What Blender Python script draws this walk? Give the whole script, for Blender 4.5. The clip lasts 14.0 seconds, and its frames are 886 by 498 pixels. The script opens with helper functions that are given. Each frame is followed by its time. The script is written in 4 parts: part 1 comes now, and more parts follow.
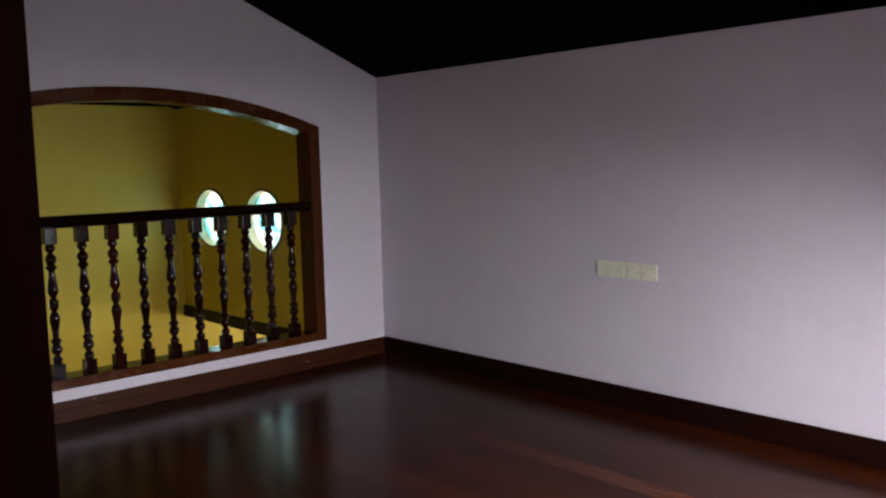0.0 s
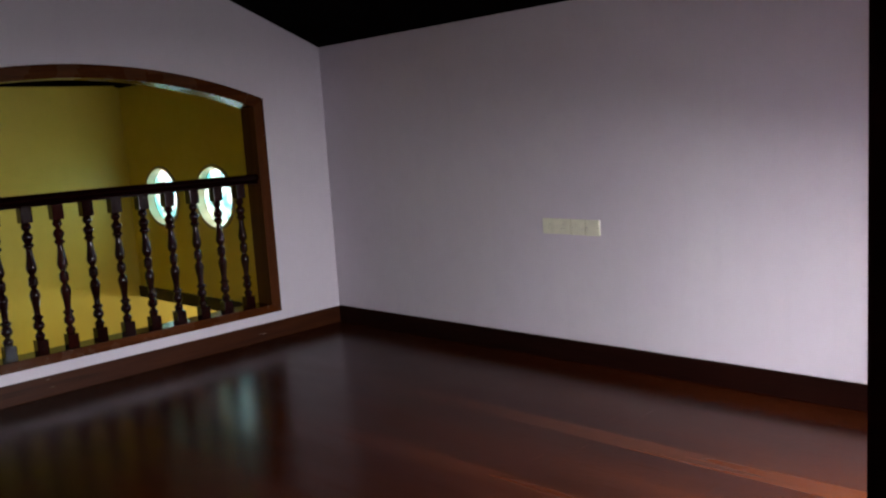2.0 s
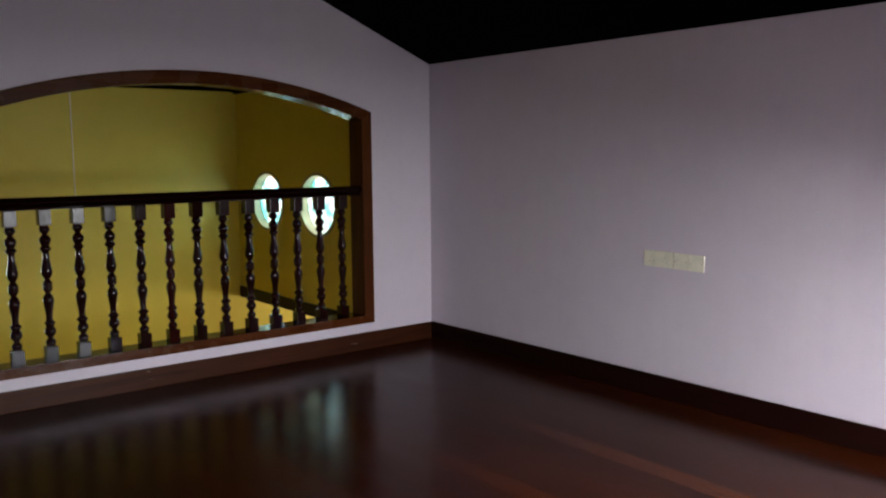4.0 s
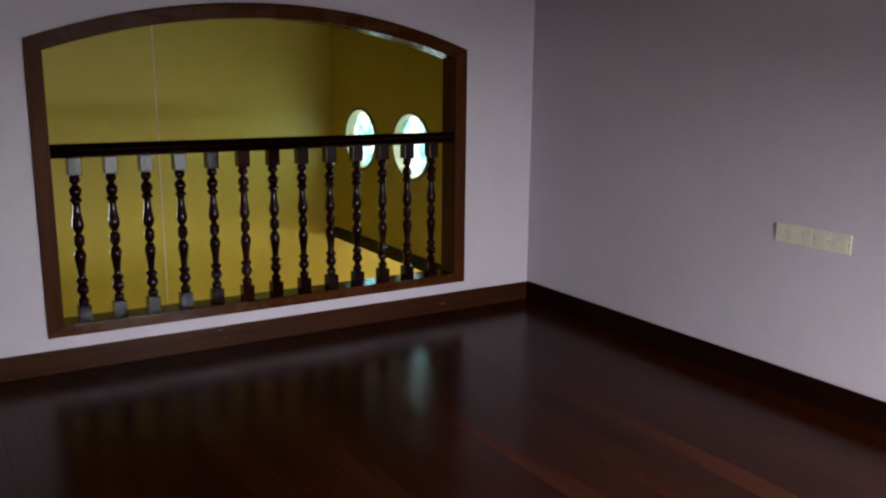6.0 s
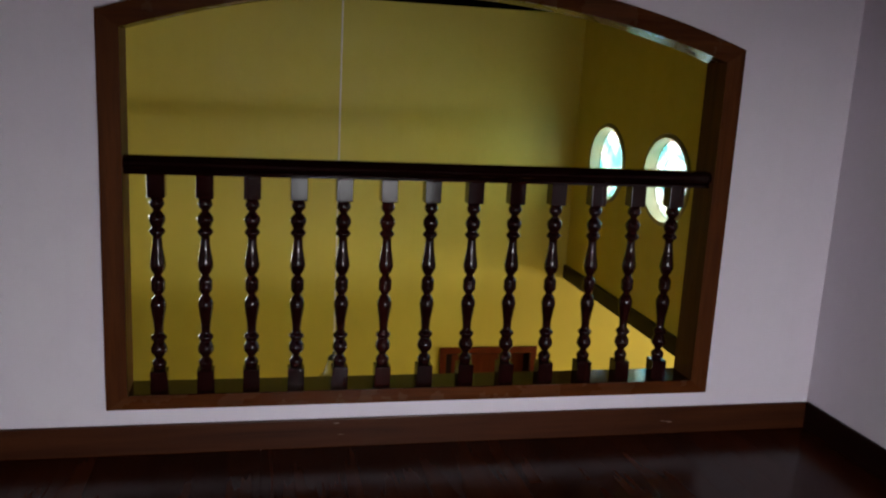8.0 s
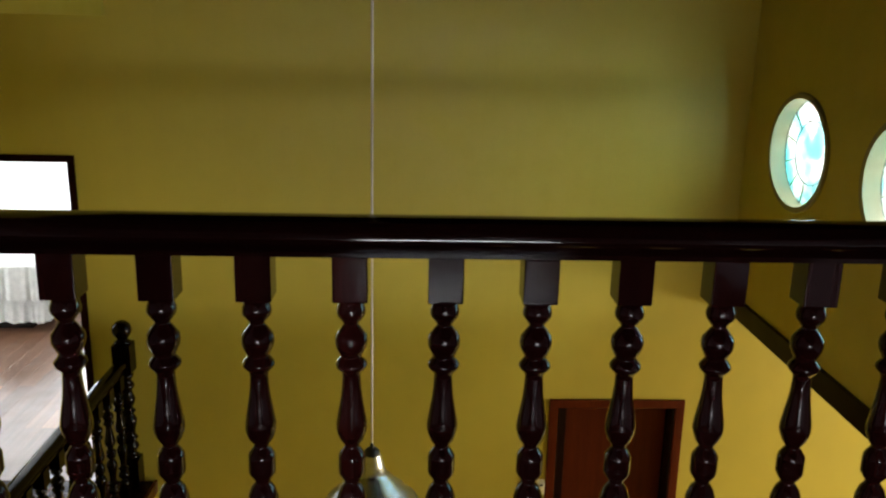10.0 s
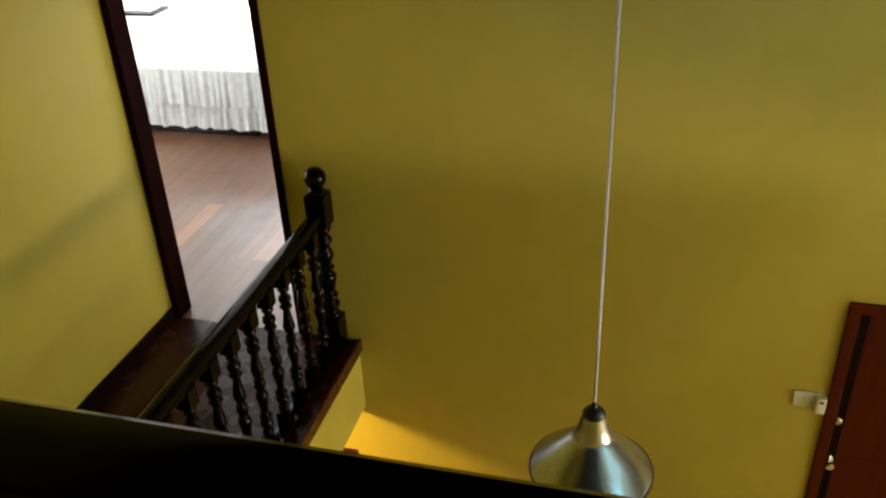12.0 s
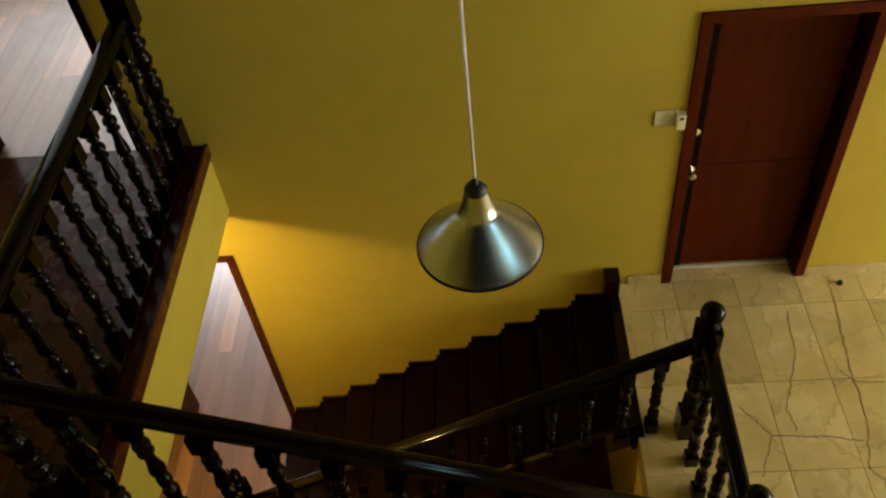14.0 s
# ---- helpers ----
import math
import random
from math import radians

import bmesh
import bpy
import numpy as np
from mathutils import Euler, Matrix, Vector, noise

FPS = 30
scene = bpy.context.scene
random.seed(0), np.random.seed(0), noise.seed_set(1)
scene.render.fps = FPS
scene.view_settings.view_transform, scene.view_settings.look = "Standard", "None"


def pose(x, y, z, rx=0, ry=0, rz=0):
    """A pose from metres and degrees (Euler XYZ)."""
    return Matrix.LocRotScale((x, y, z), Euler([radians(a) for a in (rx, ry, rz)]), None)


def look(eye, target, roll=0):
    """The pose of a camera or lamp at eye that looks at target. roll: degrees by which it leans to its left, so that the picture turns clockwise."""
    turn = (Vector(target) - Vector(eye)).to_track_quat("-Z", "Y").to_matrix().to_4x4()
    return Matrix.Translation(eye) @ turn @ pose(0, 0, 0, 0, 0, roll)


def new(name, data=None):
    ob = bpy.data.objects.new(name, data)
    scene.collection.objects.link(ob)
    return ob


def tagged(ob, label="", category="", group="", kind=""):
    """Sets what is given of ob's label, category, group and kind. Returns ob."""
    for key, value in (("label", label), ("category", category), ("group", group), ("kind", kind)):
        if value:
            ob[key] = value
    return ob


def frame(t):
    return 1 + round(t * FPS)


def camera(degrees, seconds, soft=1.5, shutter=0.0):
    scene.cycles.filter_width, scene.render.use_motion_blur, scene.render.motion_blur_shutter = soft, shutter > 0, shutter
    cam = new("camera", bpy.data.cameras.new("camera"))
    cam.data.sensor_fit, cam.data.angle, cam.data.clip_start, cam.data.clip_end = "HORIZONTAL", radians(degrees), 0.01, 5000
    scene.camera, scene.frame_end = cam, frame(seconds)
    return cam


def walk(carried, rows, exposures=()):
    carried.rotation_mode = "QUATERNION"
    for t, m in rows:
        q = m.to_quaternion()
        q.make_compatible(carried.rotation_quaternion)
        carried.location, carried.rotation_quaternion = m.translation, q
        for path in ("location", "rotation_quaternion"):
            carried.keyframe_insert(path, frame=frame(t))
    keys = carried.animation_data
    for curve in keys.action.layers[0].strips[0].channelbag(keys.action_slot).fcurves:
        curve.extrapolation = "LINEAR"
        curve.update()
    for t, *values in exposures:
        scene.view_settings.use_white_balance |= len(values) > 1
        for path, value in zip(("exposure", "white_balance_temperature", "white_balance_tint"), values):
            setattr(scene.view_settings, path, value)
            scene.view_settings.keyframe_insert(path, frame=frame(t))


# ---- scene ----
cam = camera(55.0, 14.0, 2.2)
PATH = [
    (0, (-4.473, -5.568, 1.576), (-3.120, -4.114, 1.371), -1.4),
    (0.5, (-4.473, -5.568, 1.576), (-3.120, -4.114, 1.339), -1.4),
    (1, (-4.477, -5.606, 1.571), (-3.119, -4.155, 1.349), -1.5),
    (1.5, (-4.487, -5.64, 1.569), (-3.101, -4.218, 1.335), -2.3),
    (2, (-4.454, -5.692, 1.52), (-3.045, -4.299, 1.248), -3.7),
    (2.5, (-4.481, -5.728, 1.56), (-3.051, -4.355, 1.299), -4.2),
    (3, (-4.516, -5.735, 1.544), (-3.158, -4.285, 1.32), -3.8),
    (5.5, (-4.141, -5.334, 1.62), (-2.991, -3.731, 1.29), 2.5),
    (6, (-3.994, -5.192, 1.692), (-2.962, -3.526, 1.291), 0.5),
    (6.5, (-3.711, -4.979, 1.698), (-2.771, -3.261, 1.293), 1.0),
    (7, (-3.485, -4.585, 1.707), (-2.743, -2.771, 1.307), 1.7),
    (7.5, (-3.165, -4.121, 1.667), (-2.525, -2.266, 1.282), 3.2),
    (7.7, (-3.019, -3.957, 1.688), (-2.488, -2.069, 1.298), 3.1),
    (9.8, (-2.13, -1.868, 1.682), (-1.929, 0.072, 1.242), 2.6),
    (10, (-2.118, -1.66, 1.678), (-2.039, 0.272, 1.166), 1.3),
    (10.5, (-2.045, -1.212, 1.642), (-2.184, 0.696, 1.058), 0.0),
    (11, (-2.088, -0.848, 1.642), (-2.352, 1.022, 0.983), -0.2),
    (11.5, (-2.154, -0.539, 1.669), (-2.475, 1.265, 0.869), -3.3),
    (12, (-2.136, -0.288, 1.683), (-2.615, 1.379, 0.686), -2.7),
    (12.2, (-2.155, -0.192, 1.742), (-2.668, 1.416, 0.669), -2.6),
    (12.5, (-2.199, -0.118, 1.707), (-2.65, 1.408, 0.494), -4.5),
    (13, (-2.266, -0.079, 1.661), (-2.628, 1.357, 0.316), -6.0),
    (13.5, (-2.247, -0.045, 1.64), (-2.511, 1.325, 0.206), -7.2),
    (14, (-2.221, -0.011, 1.621), (-2.351, 1.344, 0.156), -7.3),
]
walk(cam, [(t, look(eye, target, roll)) for t, eye, target, roll in PATH])


# ---- world, sun and large lights ----
world = bpy.data.worlds.new("world")
scene.world = world
world.use_nodes = True
wn = world.node_tree
sky = wn.nodes.new("ShaderNodeTexSky")
sky.sky_type, sky.sun_disc, sky.sun_elevation, sky.sun_rotation = "NISHITA", False, radians(48), radians(115)
wn.links.new(sky.outputs[0], wn.nodes["Background"].inputs[0])
wn.nodes["Background"].inputs[1].default_value = 0.1
scene.view_settings.exposure = 0.0

sun = new("sun", bpy.data.lights.new("sun", "SUN"))
sun.data.energy, sun.data.angle, sun.data.color = 1.2, radians(12), (1.0, 0.95, 0.88)
sun.matrix_world = look((12, -6, 14), (0, 0, 0))


def window_light(name, eye, target, w, h, watts, color):
    ob = new(name, bpy.data.lights.new(name, "AREA"))
    ob.data.shape, ob.data.size, ob.data.size_y = "RECTANGLE", w, h
    ob.data.energy, ob.data.color = watts, color
    ob.matrix_world = look(eye, target)
    return ob


DAY = (0.955, 0.965, 1.0)
window_light("window_light_mezzanine", (-1.70, -6.60, 1.95), (-1.75, -4.0, 1.3), 2.3, 2.0, 970, DAY)
window_light("window_light_mezzanine_low", (-1.60, -6.60, 0.50), (-1.70, 0.0, 0.5), 2.3, 0.9, 65, DAY)
window_light("window_light_living", (5.95, 1.6, -1.55), (0, 1.6, -1.9), 4.0, 1.2, 345, (1.0, 0.95, 0.80))
window_light("window_light_bedroom", (-6.6, 9.1, -0.1), (-6.0, 5, -0.8), 2.6, 1.6, 190, (0.9, 0.96, 1.0))
# Unseen fill lamp, added to whiten the bed's front; no window on that side.
window_light("fill_light_bedroom", (-8.3, 5.2, 0.2), (-6.2, 6.8, -1.1), 1.6, 1.4, 150, (0.95, 0.98, 1.0))
window_light("window_light_lower_room", (-5.6, 7.1, -3.2), (-5.2, 4, -4.4), 1.8, 1.2, 95, (0.95, 0.97, 1.0))
for wy in (0.85, 1.96, 3.05):
    window_light("window_light_round", (0.45, wy, 1.15), (-1.0, wy, 0.75), 0.66, 0.66, 15, (0.86, 0.98, 0.95))
under = new("lamp_light_under_landing", bpy.data.lights.new("lamp_light_under_landing", "POINT"))
under.data.energy, under.data.color, under.data.shadow_soft_size = 75, (1.0, 0.67, 0.23), 0.05
under.location = (-4.50, 2.80, -1.87)

# ---- plan ----
FZ = -0.03          # mezzanine room floor
UZ = -1.49          # upper landing
MZ = -2.956          # marble hall floor
LZ = -4.518          # lower wooden floor
FAR = 3.80          # far wall of the hall
WT = 0.15           # thickness of the wall with the arch
XL = -5.205          # left wall of the hall
RX = -4.75          # left wall of the room
RY = -5.36          # wall of the room with the doorway
EAVE, PITCH = 2.272, 0.41
HX = 0.065          # right wall of the hall


def roof_z(x):
    return EAVE + PITCH * -x


# ---- materials ----
class Mat:
    """A node material with small conveniences."""

    def __init__(self, name):
        self.m = bpy.data.materials.new(name)
        self.m.use_nodes = True
        self.t = self.m.node_tree
        self.b = self.t.nodes["Principled BSDF"]

    def node(self, kind, **values):
        n = self.t.nodes.new(kind)
        for k, v in values.items():
            if k in n.inputs:
                n.inputs[k].default_value = v
        return n

    def link(self, a, b):
        self.t.links.new(a, b)

    def coords(self, sx=1, sy=1, sz=1, shift=False):
        c = self.node("ShaderNodeTexCoord")
        mp = self.node("ShaderNodeMapping")
        mp.inputs["Scale"].default_value = (sx, sy, sz)
        self.link(c.outputs["Object"], mp.inputs[0])
        if shift:
            info = self.node("ShaderNodeObjectInfo")
            mul = self.node("ShaderNodeMath")
            mul.operation = "MULTIPLY"
            mul.inputs[1].default_value = 37.0
            self.link(info.outputs["Random"], mul.inputs[0])
            comb = self.node("ShaderNodeCombineXYZ")
            self.link(mul.outputs[0], comb.inputs[0])
            self.link(mul.outputs[0], comb.inputs[2])
            self.link(comb.outputs[0], mp.inputs["Location"])
        return mp.outputs[0]

    def world(self, sx=1, sy=1, sz=1):
        c = self.node("ShaderNodeNewGeometry")
        mp = self.node("ShaderNodeMapping")
        mp.inputs["Scale"].default_value = (sx, sy, sz)
        self.link(c.outputs["Position"], mp.inputs[0])
        return mp.outputs[0]

    def noise(self, vec, scale, detail=4, rough=0.55):
        n = self.node("ShaderNodeTexNoise", Scale=scale, Detail=detail, Roughness=rough)
        self.link(vec, n.inputs["Vector"])
        return n.outputs[0]

    def ramp(self, fac, stops):
        r = self.node("ShaderNodeValToRGB")
        e = r.color_ramp.elements
        while len(e) < len(stops):
            e.new(0.5)
        for el, (p, c) in zip(e, stops):
            el.position, el.color = p, (*c, 1) if len(c) == 3 else c
        self.link(fac, r.inputs[0])
        return r.outputs[0]

    def mix(self, fac, a, b, how="MIX"):
        n = self.node("ShaderNodeMix")
        n.data_type, n.blend_type = "RGBA", how
        for sock, v in ((n.inputs[0], fac), (n.inputs[6], a), (n.inputs[7], b)):
            if isinstance(v, (int, float)):
                sock.default_value = v
            elif isinstance(v, tuple):
                sock.default_value = (*v, 1)
            else:
                self.link(v, sock)
        return n.outputs[2]

    def bump(self, height, strength, dist=0.01):
        n = self.node("ShaderNodeBump", Strength=strength, Distance=dist)
        self.link(height, n.inputs["Height"])
        self.link(n.outputs[0], self.b.inputs["Normal"])

    def put(self, color=None, rough=None, metal=None, coat=None, spec=None):
        for key, v in (("Base Color", color), ("Roughness", rough), ("Metallic", metal), ("Coat Weight", coat), ("Specular IOR Level", spec)):
            if v is None:
                continue
            if isinstance(v, (int, float)):
                self.b.inputs[key].default_value = v
            elif isinstance(v, tuple):
                self.b.inputs[key].default_value = (*v, 1)
            else:
                self.link(v, self.b.inputs[key])
        return self


def paint(name, base, tint, rough=0.6):
    m = Mat(name)
    w = m.world()
    big = m.noise(w, 0.7, 3)
    mid = m.noise(w, 6.0, 5)
    col = m.mix(m.ramp(big, [(0.35, (0, 0, 0)), (0.7, (1, 1, 1))]), base, tint)
    dark = tuple(c * 0.955 for c in base)
    col = m.mix(m.ramp(mid, [(0.45, (0, 0, 0)), (0.75, (0.5, 0.5, 0.5))]), col, dark)
    streak = m.noise(m.world(9, 9, 0.5), 2.0, 3)
    col = m.mix(m.ramp(streak, [(0.5, (0, 0, 0)), (0.8, (0.35, 0.35, 0.35))]), col, dark)
    fine = m.noise(w, 180.0, 3)
    m.bump(fine, 0.10, 0.003)
    m.put(col, m.ramp(mid, [(0.3, (rough - 0.08,) * 3), (0.7, (rough + 0.08,) * 3)]))
    return m.m


def wood(name, dark, light, rough=0.2, coat=0.5, along="z", vary=True, scale=1.0, spec=0.5):
    m = Mat(name)
    s = {"x": (1.2, 22, 22), "y": (22, 1.2, 22), "z": (22, 22, 1.2)}[along]
    v = m.coords(*[c * scale for c in s], shift=vary)
    grain = m.noise(v, 1.0, 6, 0.6)
    fine = m.noise(m.coords(*[c * 5 * scale for c in s], shift=vary), 1.0, 4, 0.6)
    col = m.ramp(grain, [(0.28, dark), (0.72, light)])
    col = m.mix(m.ramp(fine, [(0.45, (0, 0, 0)), (0.75, (0.45, 0.45, 0.45))]), col, tuple(c * 0.5 for c in dark))
    if vary:
        info = m.node("ShaderNodeObjectInfo")
        tone = m.ramp(info.outputs["Random"], [(0.0, (0.74, 0.72, 0.72)), (0.5, (0.92, 0.91, 0.90)), (0.92, (1.12, 1.1, 1.0)), (1.0, (1.9, 1.8, 1.5))])
        col = m.mix(1.0, col, tone, "MULTIPLY")
    smudge = m.noise(m.world(), 5.0, 4)
    m.put(col, m.ramp(smudge, [(0.3, (max(rough - 0.06, 0.04),) * 3), (0.75, (rough + 0.10,) * 3)]), coat=coat, spec=spec)
    m.b.inputs["Coat Roughness"].default_value = 0.08
    m.bump(fine, 0.06, 0.002)
    return m.m


YELLOW = paint("yellow_wall_paint", (0.52, 0.41, 0.049), (0.55, 0.44, 0.060), 0.5)
SURROUND = paint("cream_window_surround", (0.27, 0.23, 0.12), (0.30, 0.26, 0.14), 0.5)
MAUVE = paint("pale_mauve_wall_paint", (0.64, 0.57, 0.64), (0.67, 0.61, 0.66), 0.55)
WHITE = paint("white_wall_paint", (0.82, 0.82, 0.80), (0.78, 0.79, 0.78), 0.6)
MAHOGANY = wood("varnished_mahogany", (0.0075, 0.0014, 0.0014), (0.0190, 0.0032, 0.0028), 0.07, 0.0, spec=0.24)
MAHOGANY_X = wood("varnished_mahogany_rail", (0.0050, 0.0011, 0.0009), (0.0130, 0.0024, 0.0018), 0.08, 0.0, "x", spec=0.26)
MAHOGANY_Y = wood("varnished_mahogany_long", (0.0022, 0.0008, 0.0007), (0.0070, 0.0016, 0.0012), 0.11, 0.0, "y", spec=0.20)
# Darker copies of the mahogany: the stairwell's shade is put into their colour.
SHADED_WOOD = wood("shaded_stair_rail", (0.0016, 0.0006, 0.0005), (0.0045, 0.0011, 0.0008), 0.07, 0.0, spec=0.16)
SHADED_WOOD_X = wood("shaded_stair_handrail", (0.0016, 0.0006, 0.0005), (0.0045, 0.0011, 0.0008), 0.09, 0.0, "x", spec=0.16)
FRAME = wood("reddish_frame_wood", (0.046, 0.0115, 0.0030), (0.092, 0.026, 0.0065), 0.42, 0.0, "z", False, spec=0.07)
FRAME_X = wood("reddish_frame_wood_flat", (0.046, 0.0115, 0.0030), (0.092, 0.026, 0.0065), 0.26, 0.0, "x", False, spec=0.16)
SILL_TOP = wood("polished_sill_wood", (0.016, 0.004, 0.0016), (0.034, 0.008, 0.003), 0.10, 0.0, "x", False, spec=0.35)
SCUFFED = Mat("scuffed_skirting_wood")
_grain = SCUFFED.noise(SCUFFED.world(1.5, 25, 25), 1.0, 5)
_mark = SCUFFED.noise(SCUFFED.world(7, 20, 40), 1.0, 3, 0.4)
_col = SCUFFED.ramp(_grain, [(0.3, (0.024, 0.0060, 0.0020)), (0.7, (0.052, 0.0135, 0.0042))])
SCUFFED.put(SCUFFED.mix(SCUFFED.ramp(_mark, [(0.745, (0, 0, 0)), (0.77, (0.5, 0.5, 0.5))]), _col, (0.34, 0.28, 0.24)), 0.42, spec=0.15)
SCUFFED = SCUFFED.m
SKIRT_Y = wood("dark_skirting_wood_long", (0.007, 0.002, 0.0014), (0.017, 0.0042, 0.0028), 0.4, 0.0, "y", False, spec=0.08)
PLANK_PALE = wood("worn_floor_planks", (0.11, 0.048, 0.024), (0.18, 0.088, 0.048), 0.36, 0.0, "y", True, 0.35, spec=0.9)
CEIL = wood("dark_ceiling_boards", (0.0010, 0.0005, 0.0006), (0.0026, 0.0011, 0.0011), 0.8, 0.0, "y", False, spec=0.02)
MATTE = wood("dark_matte_door_lining", (0.0080, 0.0018, 0.0012), (0.020, 0.0040, 0.0022), 0.7, 0.0, "z", False, spec=0.015)
DOOR = wood("red_brown_door_veneer", (0.075, 0.0095, 0.0018), (0.105, 0.0155, 0.0030), 0.45, 0.0, "z", False, spec=0.10)
TREAD = wood("dark_stair_wood", (0.0040, 0.0012, 0.0010), (0.010, 0.0024, 0.0018), 0.4, 0.0, "y", True, spec=0.05)
PLANK_DARK = wood("dark_landing_planks", (0.024, 0.0050, 0.0018), (0.055, 0.0115, 0.0036), 0.25, 0.0, "y", True, 0.35, spec=0.14)


def varnished(name, dark, light, rough, spec):
    """Smooth varnished boards along y: wide soft bands, faint grain, no relief but a slow wave."""
    m = Mat(name)
    band = m.noise(m.coords(9, 0.5, 9, shift=True), 1.0, 3, 0.5)
    fine = m.noise(m.coords(60, 2.0, 60, shift=True), 1.0, 3, 0.5)
    col = m.ramp(band, [(0.30, dark), (0.72, light)])
    col = m.mix(m.ramp(fine, [(0.40, (0, 0, 0)), (0.80, (0.18, 0.18, 0.18))]), col, tuple(c * 0.55 for c in dark))
    info = m.node("ShaderNodeObjectInfo")
    col = m.mix(1.0, col, m.ramp(info.outputs["Random"], [(0.0, (0.78, 0.76, 0.76)), (0.6, (1.0, 1.0, 1.0)), (1.0, (1.3, 1.35, 1.3))]), "MULTIPLY")
    wear = m.noise(m.world(1, 0.35, 1), 3.0, 4)
    m.put(col, m.ramp(wear, [(0.3, (rough - 0.03,) * 3), (0.75, (rough + 0.08,) * 3)]), spec=spec)
    m.bump(m.noise(m.world(3, 1, 3), 2.0, 2), 0.05, 0.01)
    return m.m


PLANK = varnished("polished_floor_planks", (0.019, 0.0034, 0.0011), (0.044, 0.0092, 0.0024), 0.20, 0.085)
PLANK_MID = varnished("lighter_floor_planks", (0.032, 0.0064, 0.0018), (0.064, 0.0150, 0.0036), 0.20, 0.085)


def plain(name, color, rough=0.5, metal=0.0, grain=0.05):
    m = Mat(name)
    n = m.noise(m.coords(), 14.0, 4)
    col = m.mix(m.ramp(n, [(0.4, (0, 0, 0)), (0.7, (1, 1, 1))]), color, tuple(c * (1 - grain * 3) for c in color))
    m.put(col, m.ramp(n, [(0.3, (rough * 0.85,) * 3), (0.7, (min(rough * 1.15, 1),) * 3)]), metal=metal)
    m.bump(m.noise(m.coords(), 160.0, 3), grain, 0.002)
    return m.m


CREAM = plain("cream_plastic", (0.82, 0.80, 0.64), 0.35)
DARK = plain("black_plastic", (0.015, 0.015, 0.016), 0.4)
CHROME = plain("worn_chrome", (0.75, 0.74, 0.70), 0.18, 1.0)
CORD = plain("pale_lamp_cord", (0.68, 0.62, 0.55), 0.6)
CLOTH = plain("white_cotton", (0.80, 0.80, 0.77), 0.85)
LEAD = plain("window_lead", (0.03, 0.03, 0.03), 0.5, 0.6)


def brushed():
    m = Mat("brushed_aluminium")
    c = m.node("ShaderNodeTexCoord")
    grad = m.node("ShaderNodeTexGradient")
    grad.gradient_type = "RADIAL"
    m.link(c.outputs["Object"], grad.inputs[0])
    sc = m.node("ShaderNodeMath")
    sc.operation = "MULTIPLY"
    sc.inputs[1].default_value = 1.0
    m.link(grad.outputs["Fac"], sc.inputs[0])
    comb = m.node("ShaderNodeCombineXYZ")
    sep = m.node("ShaderNodeSeparateXYZ")
    m.link(c.outputs["Object"], sep.inputs[0])
    m.link(sep.outputs[2], comb.inputs[0])
    m.link(sc.outputs[0], comb.inputs[1])
    lines = m.noise(comb.outputs[0], 160.0, 4)
    col = m.ramp(lines, [(0.25, (0.26, 0.27, 0.26)), (0.5, (0.46, 0.47, 0.46)), (0.75, (0.66, 0.67, 0.65))])
    m.put(col, 0.24, 1.0)
    m.b.inputs["Anisotropic"].default_value = 0.75
    m.bump(lines, 0.05, 0.001)
    return m.m


ALU = brushed()


def marble():
    m = Mat("cream_marble_tile")
    v = m.coords(1, 1, 1, True)
    n = m.noise(v, 2.2, 6, 0.65)
    veins = m.node("ShaderNodeTexWave", Scale=1.1, Distortion=26.0, Detail=5.0)
    m.link(v, veins.inputs["Vector"])
    col = m.ramp(n, [(0.3, (0.50, 0.39, 0.17)), (0.55, (0.63, 0.52, 0.26)), (0.8, (0.68, 0.59, 0.34))])
    col = m.mix(m.ramp(veins.outputs[0], [(0.0, (0.35, 0.35, 0.35)), (0.04, (0, 0, 0))]), col, (0.27, 0.20, 0.11))
    st = m.noise(m.world(1.2, 1.2, 1.2), 3.0, 5)
    col = m.mix(m.ramp(st, [(0.55, (0, 0, 0)), (0.8, (0.5, 0.5, 0.5))]), col, (0.36, 0.26, 0.13))
    info = m.node("ShaderNodeObjectInfo")
    col = m.mix(1.0, col, m.ramp(info.outputs["Random"], [(0, (0.88, 0.88, 0.86)), (1, (1.08, 1.08, 1.08))]), "MULTIPLY")
    m.put(col, m.ramp(n, [(0.3, (0.18,) * 3), (0.7, (0.32,) * 3)]), spec=0.5)
    return m.m


MARBLE = marble()
GROUT = plain("brown_grout", (0.33, 0.25, 0.13), 0.8)
CRACK = plain("dark_crack_filler", (0.17, 0.12, 0.06), 0.8)


